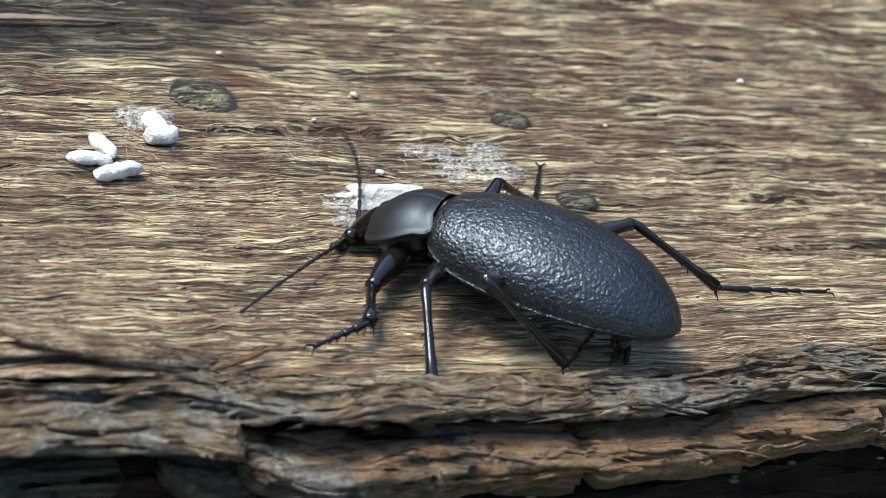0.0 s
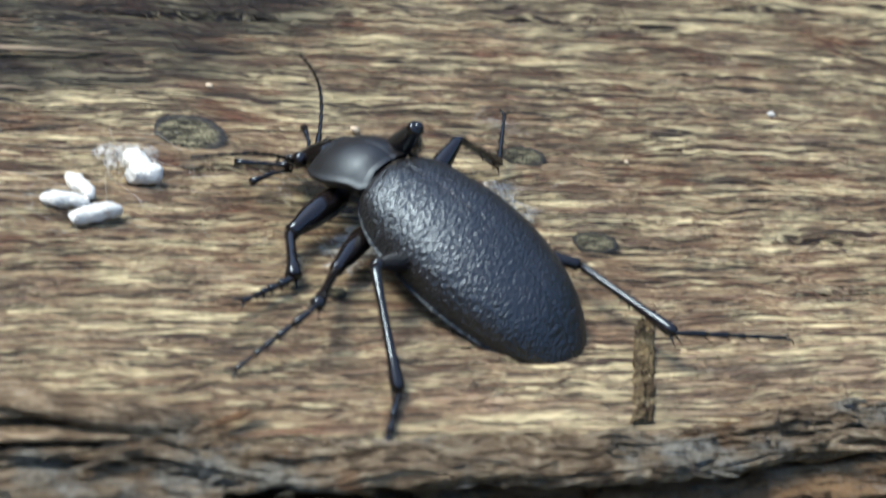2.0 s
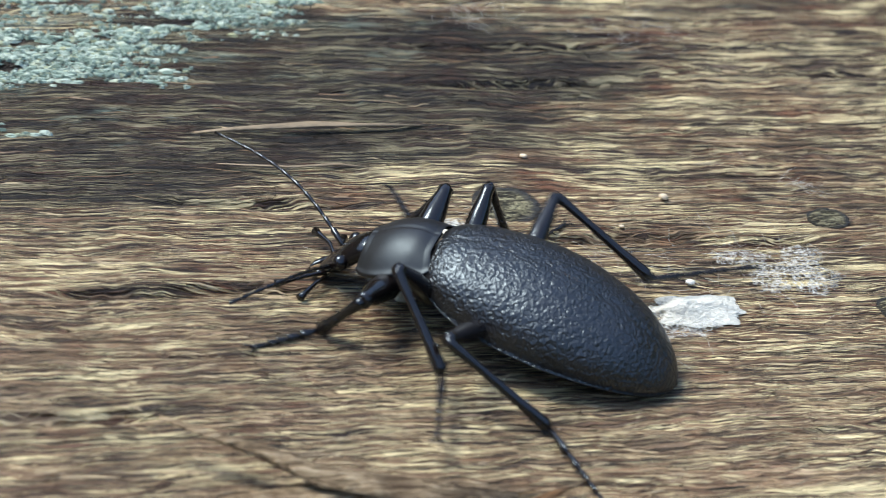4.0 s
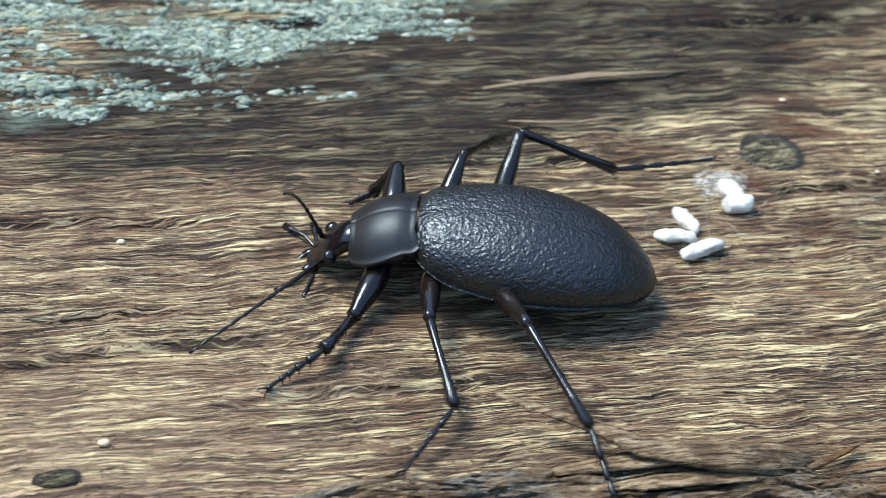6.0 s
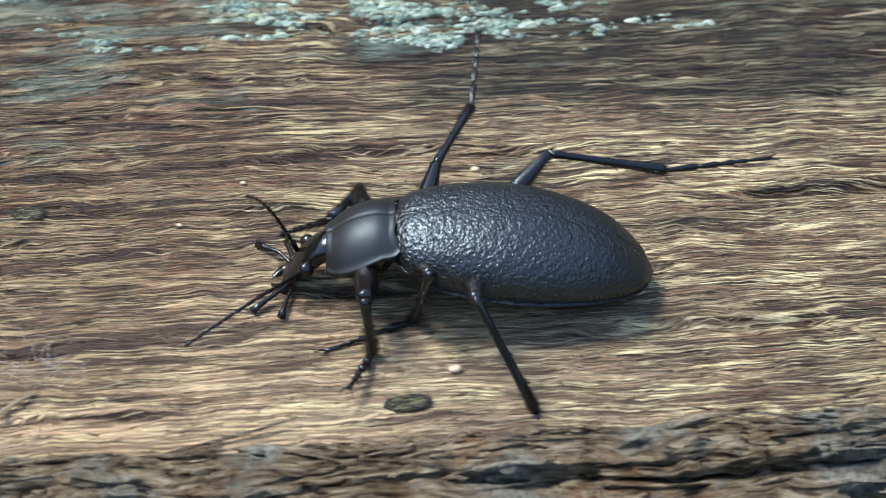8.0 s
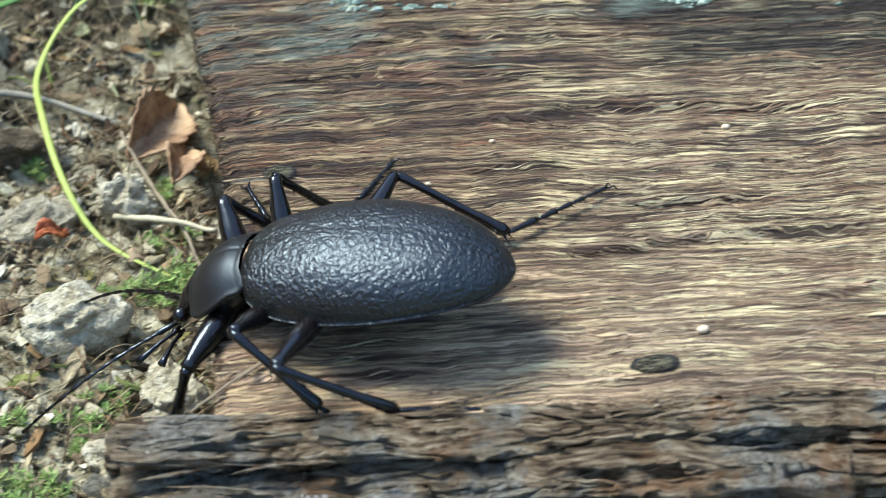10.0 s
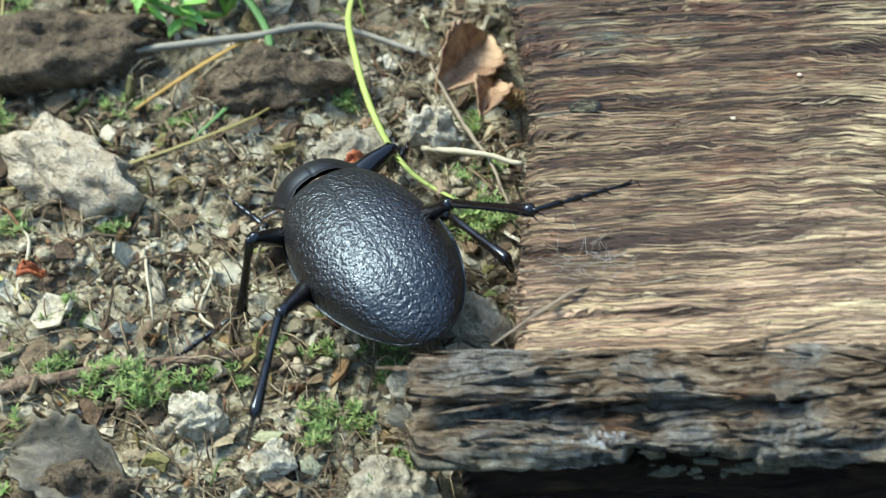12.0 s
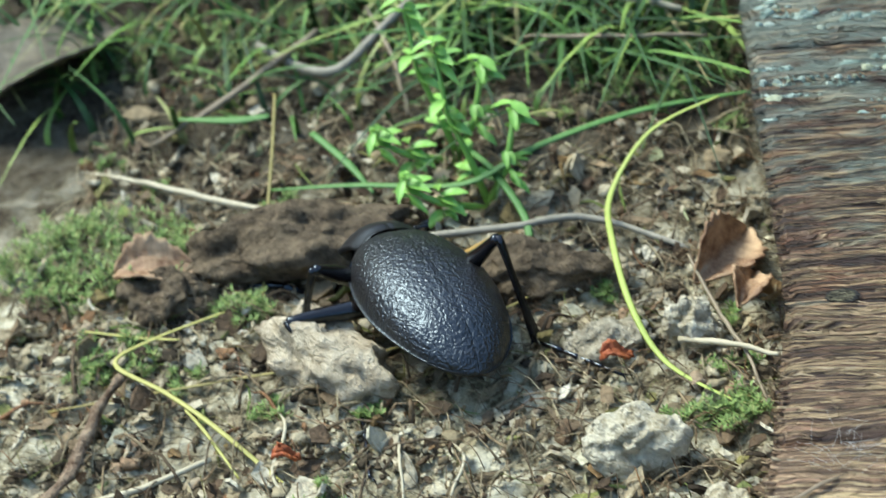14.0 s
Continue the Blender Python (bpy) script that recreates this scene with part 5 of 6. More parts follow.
def seedling(x, y):
    root = new("seedling")
    root.matrix_basis = pose(x * CM, y * CM, ground_height(x, y) * CM)
    tagged(root, "bright green leafy seedling among grass", "plant")
    rng = random.Random(4)
    stems = [[(0, 0, 0), (-0.15, 0.15, 0.6), (-0.35, 0.25, 1.3), (-0.4, 0.5, 2.0)], [(0, 0, 0.1), (0.3, 0.1, 0.6), (0.45, 0.3, 1.2)], [(0.0, 0, 0.0), (-0.5, -0.3, 0.35), (-0.9, -0.3, 0.6)]]
    for pts in stems:
        v, f = tube(cm3(pts), [0.05 * CM, 0.045 * CM] + [0.03 * CM] * (len(pts) - 2), 7)
        link_mesh("stem", v, f, FRESH, root)
        for p in pts[1:]:
            for k in range(11):
                a = rng.uniform(0, 6.28)
                l, w = rng.uniform(0.16, 0.38), rng.uniform(0.035, 0.085)
                d, side = Vector((math.cos(a), math.sin(a), rng.uniform(-0.1, 0.5))).normalized(), Vector((-math.sin(a), math.cos(a), 0))
                c = Vector(p) + Vector((0, 0, rng.uniform(-0.25, 0.2)))
                vs = []
                for q in range(6):
                    u = q / 5
                    half = w * math.sin(math.pi * (0.06 + 0.9 * u)) ** 0.8
                    m = c + d * l * u + Vector((0, 0, -0.15 * u * u))
                    vs += [m - side * half + Vector((0, 0, 0.03)), m, m + side * half + Vector((0, 0, 0.03))]
                fs = []
                for q in range(5):
                    b = q * 3
                    fs += [(b, b + 1, b + 4, b + 3), (b + 1, b + 2, b + 5, b + 4)]
                link_mesh("leaf", cm3(vs), fs, FRESH, root)


def mat_fresh():
    n = Nodes("fresh_leaf")
    v = n.place()
    f = n.noise(v, 300, 3)
    m = n.done(n.mix(f, (0.12, 0.28, 0.04), (0.30, 0.50, 0.10)), 0.45, n.bump(f, 0.0002), 0.4)
    n.feed(n.bsdf, "Subsurface Weight", 0.2)
    n.bsdf.inputs["Subsurface Radius"].default_value = (0.001, 0.001, 0.0005)
    return m


FRESH = mat_fresh()
seedling(-15.75, 3.75)
seedling(-16.3, 4.7)


# ---- an added ring of dark shrubs, out of view, that blocks the low sky ----
def mat_added_hedge():
    n = Nodes("added_dark_foliage")
    v = n.place()
    a = n.noise(v, 9, 6, 0.75)
    col = n.ramp(a, (0.35, (0.010, 0.018, 0.006)), (0.55, (0.035, 0.06, 0.018)), (0.75, (0.08, 0.12, 0.035)))
    return n.done(col, 0.9, n.bump(a, 0.1), 0.1)


def added_hedge():
    verts, sides, rows = [], 72, 16
    for k in range(sides):
        a = 2 * math.pi * k / sides
        for j in range(rows):
            h = j / (rows - 1)
            r = 3.6 + 0.35 * noise.noise((3 * math.cos(a), 3 * math.sin(a), h * 3)) + 0.5 * h * h
            top = 1.95 + 0.45 * math.sin(a) + 0.5 * noise.noise((2 * math.cos(a), 2 * math.sin(a), 7.0))
            verts.append((r * math.cos(a), r * math.sin(a), -0.05 + top * h))
    faces = []
    for k in range(sides):
        for j in range(rows - 1):
            n = (k + 1) % sides
            faces.append((k * rows + j, k * rows + j + 1, n * rows + j + 1, n * rows + j))
    tagged(link_mesh("backdrop", verts, faces, mat_added_hedge()), "added unseen ring of dark green shrubs that blocks low sky", "shrubs", kind="structure")


added_hedge()


# ---- the beetle: built in centimetres, nose towards +x, origin on the ground under its waist ----
def mat_shell(name, rough, bumpy):
    n = Nodes(name)
    v = n.place()
    if bumpy:
        wob = shifted(n, v, (0.001, 0.001, 0.001), 1500)
        cells = n.put("ShaderNodeTexVoronoi", Vector=wob, Scale=2500.0)
        cells.feature = "SMOOTH_F1"
        a = n.noise(v, 5200, 2)
        h = n.math("ADD", cells.outputs[0], n.math("MULTIPLY", a, 0.15))
        nor = n.bump(h, 0.00017, 1.0)
    else:
        a = n.noise(v, 3000, 2)
        nor = n.bump(a, 0.00002, 0.5)
    col = n.mix(n.noise(v, 150, 2), (0.004, 0.0035, 0.0035), (0.014, 0.0095, 0.008))
    wear = n.noise(v, 700, 3)
    r = n.math("ADD", n.math("MULTIPLY", wear, 0.14), rough - 0.07)
    return n.done(col, r, nor, 0.5, IOR=1.68 if bumpy else 1.50, Specular_Tint=(0.76, 0.91, 1.0, 1))


SHELL = mat_shell("leathery_black_shell", 0.37, True)
SATIN = mat_shell("satin_black_chitin", 0.46, False)
GLOSS = mat_shell("glossy_black_chitin", 0.16, False)
JOINT = mat_plain("pale_joint_membrane", (0.42, 0.27, 0.14), 0.5, 600)

EL_W = smooth_table([(-2.56, 0.0), (-2.52, 0.15), (-2.38, 0.37), (-2.05, 0.60), (-1.5, 0.76), (-1.0, 0.78), (-0.5, 0.70), (-0.2, 0.59), (-0.06, 0.47), (0.0, 0.36)])
EL_R = smooth_table([(-2.56, 0.24), (-2.0, 0.37), (-1.2, 0.46), (-0.4, 0.53), (0.0, 0.66)])
EL_T = smooth_table([(-2.56, 0.26), (-2.44, 0.46), (-2.05, 0.78), (-1.5, 0.98), (-1.0, 1.06), (-0.5, 1.04), (-0.15, 0.97), (0.0, 0.88)])


def elytron(sign):
    verts = []
    xs = [-1.28 - 1.28 * math.cos(math.pi * k / 80) for k in range(81)]
    nv = 40
    long = 2.65 / 2.56
    for x in xs:
        w, r, t = lerp_table(x, EL_W), lerp_table(x, EL_R), lerp_table(x, EL_T)
        for j in range(nv):
            u = j / (nv - 1)
            if j < 4:
                # upturned gutter along the outer margin, with a thin underside
                y = w * (1.0, 1.045, 1.03, 1.0)[j]
                z = r + (-0.02, 0.022, -0.004, 0.0)[j] * min(1, w * 6)
            else:
                a = (j - 3) / (nv - 4) * math.pi / 2
                y = w * math.cos(a) ** 0.92 if j < nv - 1 else 0.0
                z = r + (t - r) * math.sin(a) ** 0.85
                z += 0.006 * noise.noise((x * 9, sign * y * 9, 2.0)) * math.cos(a) * (1 if j > 6 else 0)
            if j >= nv - 2:
                z -= 0.003 * (j - nv + 3)
            y = max(y, 0.0015)
            verts.append(((-2.56 + (x + 2.56) * long) * CM, sign * y * CM, z * CM))
    faces = grid_faces(len(xs), nv)
    return verts, faces if sign < 0 else [f[::-1] for f in faces]


PN_W = smooth_table([(0.0, 0.42), (0.05, 0.46), (0.3, 0.52), (0.5, 0.505), (0.64, 0.43), (0.70, 0.36)])
PN_T = smooth_table([(0.0, 0.92), (0.2, 0.94), (0.45, 0.86), (0.70, 0.68)])
PN_R = smooth_table([(0.0, 0.74), (0.2, 0.67), (0.45, 0.55), (0.70, 0.44)])


def pronotum():
    verts = []
    xs = np.linspace(0.0, 0.70, 30)
    nv = 49
    for x in xs:
        w, r, t = lerp_table(x, PN_W), lerp_table(x, PN_R), lerp_table(x, PN_T)
        for j in range(nv):
            u = -1 + 2 * j / (nv - 1)
            y = w * u
            z = r + (t - r) * (1 - abs(u) ** 2.4)
            if abs(u) > 0.9:
                z += 0.035 * (abs(u) - 0.9) / 0.1
            z -= 0.012 * math.exp(-((u / 0.03) ** 2))
            if x > 0.66 or x < 0.03:
                z += 0.014
            # the hind corners reach back over the shoulders
            xx = x - (0.07 * max(0, abs(u) - 0.6) / 0.4 if x < 0.1 else 0)
            verts.append((xx * CM, y * CM, z * CM))
    # a short turned-under edge all round
    faces = grid_faces(len(xs), nv)
    for side in (0, nv - 1):
        ring = [i * nv + side for i in range(len(xs))]
        low = len(verts)
        for i in ring:
            a = Vector(verts[i])
            verts.append((a.x, a.y * 0.94, a.z - 0.0005))
        for k in range(len(ring) - 1):
            q = (ring[k], ring[k + 1], low + k + 1, low + k)
            faces.append(q if side == 0 else q[::-1])
    return verts, faces


def lathe_x(profile, sides=20):
    """A body of rings along x: rows of x, centre z, half width, half height."""
    tabs = [smooth_table([(p[0], p[k]) for p in profile], 4) for k in (1, 2, 3)]
    verts = []
    for i in range(len(tabs[0])):
        x, zc, w, h = tabs[0][i][0], tabs[0][i][1], tabs[1][i][1], tabs[2][i][1]
        for k in range(sides):
            a = 2 * math.pi * k / sides
            verts.append((x * CM, w * math.cos(a) * CM, (zc + h * math.sin(a)) * CM))
    n = len(tabs[0])
    faces = grid_faces(n, sides, True)
    faces.append(tuple(range(sides)))
    faces.append(tuple(range((n - 1) * sides, n * sides))[::-1])
    return verts, [f[::-1] for f in faces]


def cm(points):
    return [tuple(c * CM for c in p) for p in points]


def ball(centre, r, squash=(1, 1, 1), rings=8, sides=12):
    verts = []
    for i in range(rings + 1):
        a = math.pi * i / rings
        for k in range(sides):
            b = 2 * math.pi * k / sides
            d = (math.sin(a) * math.cos(b), math.sin(a) * math.sin(b), math.cos(a))
            verts.append(tuple((centre[q] + r * squash[q] * d[q]) * CM for q in range(3)))
    return verts, [f[::-1] for f in grid_faces(rings + 1, sides, True)]


def limb(stations, sides=10, flat=1.0):
    """A limb along +x: rows of x and radius, in centimetres."""
    return tube(cm([(x, 0, z) for x, r, z in stations]), [r * CM for x, r, z in stations], sides, flat)


def femur_mesh(length, thick):
    return limb([(0, 0.05, 0), (0.08 * length, thick * 0.75, 0), (0.35 * length, thick, 0.01), (0.65 * length, thick * 0.85, 0.015), (0.9 * length, thick * 0.55, 0.01), (0.97 * length, thick * 0.6, 0.0), (1.0 * length, thick * 0.4, 0)], 12)


def tibia_mesh(length, thick):
    rng = random.Random(3)
    bits = [limb([(-0.02, thick * 0.7, 0), (0.05 * length, thick, 0), (0.3 * length, thick * 0.8, 0), (0.7 * length, thick * 0.95, 0), (0.95 * length, thick * 1.35, 0), (1.0 * length, thick * 0.9, 0)])]
    for k in range(14):
        x, a = length * rng.uniform(0.3, 0.98), rng.uniform(0, 6.28)
        d = (0.4, math.cos(a), math.sin(a))
        r = thick * 0.9
        p = (x, r * d[1], r * d[2])
        bits.append(tube(cm([p, (p[0] + 0.05, p[1] + 0.04 * d[1], p[2] + 0.04 * d[2])]), [0.009 * CM, 0.002 * CM], 4))
    for s in (-1, 1):
        bits.append(tube(cm([(length * 0.97, 0.03 * s, -0.03), (length + 0.09, 0.05 * s, -0.11)]), [0.014 * CM, 0.002 * CM], 5))
    return joined(*bits)


def tarsus_mesh(length, thick):
    bits, x = [], 0.0
    for k, share in enumerate((0.30, 0.19, 0.15, 0.12, 0.24)):
        l = share * length
        t = thick * (1.0 - 0.09 * k)
        bits.append(limb([(x - 0.01, t * 0.5, 0), (x + 0.15 * l, t * 0.65, 0), (x + 0.8 * l, t, 0), (x + 0.98 * l, t * 0.75, 0)], 8))
        if k < 4:
            for s in (-1, 1):
                bits.append(tube(cm([(x + 0.85 * l, 0.6 * t * s, -0.5 * t), (x + 1.1 * l, 1.5 * t * s, -1.3 * t)]), [0.008 * CM, 0.002 * CM], 4))
        x += l
    for s in (-1, 1):
        bits.append(tube(cm([(x - 0.02, 0.01 * s, 0.0), (x + 0.05, 0.05 * s, 0.01), (x + 0.09, 0.07 * s, -0.05)]), [0.014 * CM, 0.01 * CM, 0.002 * CM], 5))
    return joined(*bits)


def antenna_mesh(length, sign):
    """One beaded thread of eleven segments along +x, bowed upwards."""
    pts, rad, x = [], [], 0.0
    shares = [0.13, 0.07] + [0.089] * 9
    for k, share in enumerate(shares):
        l = share * length
        r = 0.036 if k == 0 else 0.027 - 0.0009 * k
        for q, s in ((0.0, 0.55), (0.3, 0.8), (0.85, 1.0)):
            u = (x + q * l) / length
            pts.append((x + q * l, sign * 0.10 * math.sin(math.pi * u), 0.14 * math.sin(math.pi * u)))
            rad.append(r * s * CM)
        x += l
    return tube(cm(pts), rad, 7)


LEGS = {
    # hip, femur, tibia, tarsus lengths, femur and tibia thickness
    "F": ((0.35, 0.22, 0.40), 0.85, 0.66, 0.75, 0.145, 0.062),
    "M": ((-0.12, 0.30, 0.36), 0.95, 1.10, 1.00, 0.12, 0.054),
    "H": ((-0.70, 0.30, 0.34), 1.25, 1.30, 1.25, 0.12, 0.052),
}
LEG_PARTS, ANTENNAE = {}, {}


def nodded(mesh):
    """The fore body leans 3 degrees down from the waist."""
    m = pose(0.0008, 0, 0.007, 0, 3.0, 0) @ pose(0, 0, -0.007)
    return [m @ Vector(q) for q in mesh[0]], mesh[1]



def beetle():
    root = new("ground_beetle")
    root.empty_display_size = 0.01
    tagged(root, "large black ground beetle with wrinkled leathery wing cases", "beetle")
    for s in (1, -1):
        v, f = elytron(s)
        link_mesh("wing_case", v, f, SHELL, root, label="wrinkled matt black wing case")
    v, f = nodded(pronotum())
    link_mesh("pronotum", v, f, SATIN, root, label="satin black neck shield")
    v, f = lathe_x([(-2.5, 0.25, 0.05, 0.03), (-2.3, 0.32, 0.34, 0.12), (-1.8, 0.40, 0.58, 0.18), (-1.2, 0.44, 0.7, 0.22), (-0.6, 0.47, 0.62, 0.25), (-0.2, 0.50, 0.42, 0.26), (0.05, 0.58, 0.28, 0.22)])
    link_mesh("abdomen", v, f, GLOSS, root, label="glossy black underside")
    v, f = nodded(lathe_x([(-0.04, 0.70, 0.22, 0.16), (0.08, 0.60, 0.36, 0.26), (0.3, 0.53, 0.40, 0.29), (0.5, 0.48, 0.34, 0.25), (0.68, 0.50, 0.27, 0.17)]))
    link_mesh("thorax", v, f, GLOSS, root)
    v, f = nodded(tube(cm([(-0.012, y, 0.875 - 0.9 * y * y) for y in np.linspace(-0.3, 0.3, 9)]), [0.018 * CM] * 9, 6))
    link_mesh("waist_membrane", v, f, JOINT, root, label="pale brown joint behind the neck shield")
    v, f = nodded(lathe_x([(0.60, 0.55, 0.20, 0.13), (0.74, 0.50, 0.20, 0.15), (0.84, 0.42, 0.215, 0.16), (0.93, 0.34, 0.23, 0.15), (1.02, 0.25, 0.20, 0.12), (1.10, 0.18, 0.15, 0.08), (1.15, 0.13, 0.11, 0.05), (1.17, 0.12, 0.06, 0.03)]))
    head = link_mesh("head", v, f, GLOSS, root, label="narrow glossy black head")
    for s in (1, -1):
        v, f = nodded(ball((0.91, s * 0.215, 0.38), 0.085))
        link_mesh("eye", v, f, GLOSS, head, label="bulging shiny black eye")
        pts = [(1.10, s * 0.10, 0.15), (1.19, s * 0.13, 0.09), (1.27, s * 0.07, 0.05), (1.30, s * 0.005, 0.035)]
        v, f = nodded(tube(cm(pts), [0.055 * CM, 0.045 * CM, 0.025 * CM, 0.006 * CM], 8, 0.6))
        link_mesh("mandible", v, f, GLOSS, head)
        for a, b, c in (((1.07, s * 0.13, 0.14), (1.22, s * 0.32, 0.16), (1.46, s * 0.52, 0.10)), ((1.05, s * 0.10, 0.10), (1.10, s * 0.32, 0.12), (1.16, s * 0.58, 0.08))):
            mid = [tuple(a[q] + (b[q] - a[q]) * k / 3 for q in range(3)) for k in range(3)]
            end = [tuple(b[q] + (c[q] - b[q]) * k / 3 for q in range(3)) for k in range(4)]
            v, f = nodded(tube(cm(mid + end), [r * CM for r in (0.020, 0.026, 0.018, 0.022, 0.024, 0.030, 0.046)], 8))
            link_mesh("palp", v, f, GLOSS, head, label="club-ended mouth feeler")
    for side, s in (("L", 1), ("R", -1)):
        v, f = antenna_mesh(2.0, s)
        ANTENNAE[side] = link_mesh("antenna", v, f, GLOSS, root, label="slender beaded black antenna")
        for kind, (hip, lf, lt, la, tf, tt) in LEGS.items():
            LEG_PARTS[side + kind] = [
                link_mesh("femur", *femur_mesh(lf, tf), GLOSS, root),
                link_mesh("tibia", *tibia_mesh(lt, tt), GLOSS, root),
                link_mesh("tarsus", *tarsus_mesh(la, 0.048 if kind == "F" else 0.040), GLOSS, root),
            ]
    return root


# rows of the beetle's walk: seconds, place of the waist in centimetres, yaw, pitch (nose up) and roll in degrees
BODY = [
    (0, 3.004, -2.033, -0.039, 135.8, -7.5, -1.5),
    (0.5, 3.095, -1.94, -0.019, 133.9, -6.2, -2.1),
    (1, 3.215, -1.404, -0.028, 127.1, -2, -2.8),
    (1.5, 3.191, -0.631, -0.022, 121.8, 3.5, -4.3),
    (2, 2.816, -0.368, 0.004, 121.9, 9.4, -6.0),
    (2.5, 1.994, -0.648, -0.031, 126.6, 3.0, -4.4),
    (3, 1.564, -0.397, -0.048, 135.9, 4.2, -4.9),
    (5.5, -2.274, -0.460, 0.075, 159.5, 1.7, -2.7),
    (6, -3.277, -0.231, 0.029, 164.2, -1.7, -4.5),
    (6.5, -4.44, -0.957, 0.051, 173.6, -2.6, -0.4),
    (7, -5.208, -1.016, 0.039, 170.0, 0.4, -6.3),
    (7.5, -6.386, -0.803, 0.013, 168.4, -0.1, -4.5),
    (8, -7.364, -1.156, 0.02, 173.5, 0.2, 1.2),
    (10.5, -12.008, -1.984, -0.177, 163.3, -21.6, 1.2),
    (11, -12.944, -1.891, -0.529, 158.8, -23.7, -3.4),
    (11.5, -13.795, -1.516, -0.815, 125.0, -22.5, 8.7),
    (12, -13.842, -0.566, -1.148, 121.5, -10.9, -5.3),
    (12.5, -14.396, 0.127, -1.418, 115.8, -10.1, 5.7),
    (13, -15.366, 1.118, -1.459, 118.5, -10.5, 3.1),
    (13.5, -15.984, 1.760, -1.453, 116.7, -14.3, 13.7),
    (14, -16.687, 2.076, -1.434, 125.1, -8.8, 17.2),
]
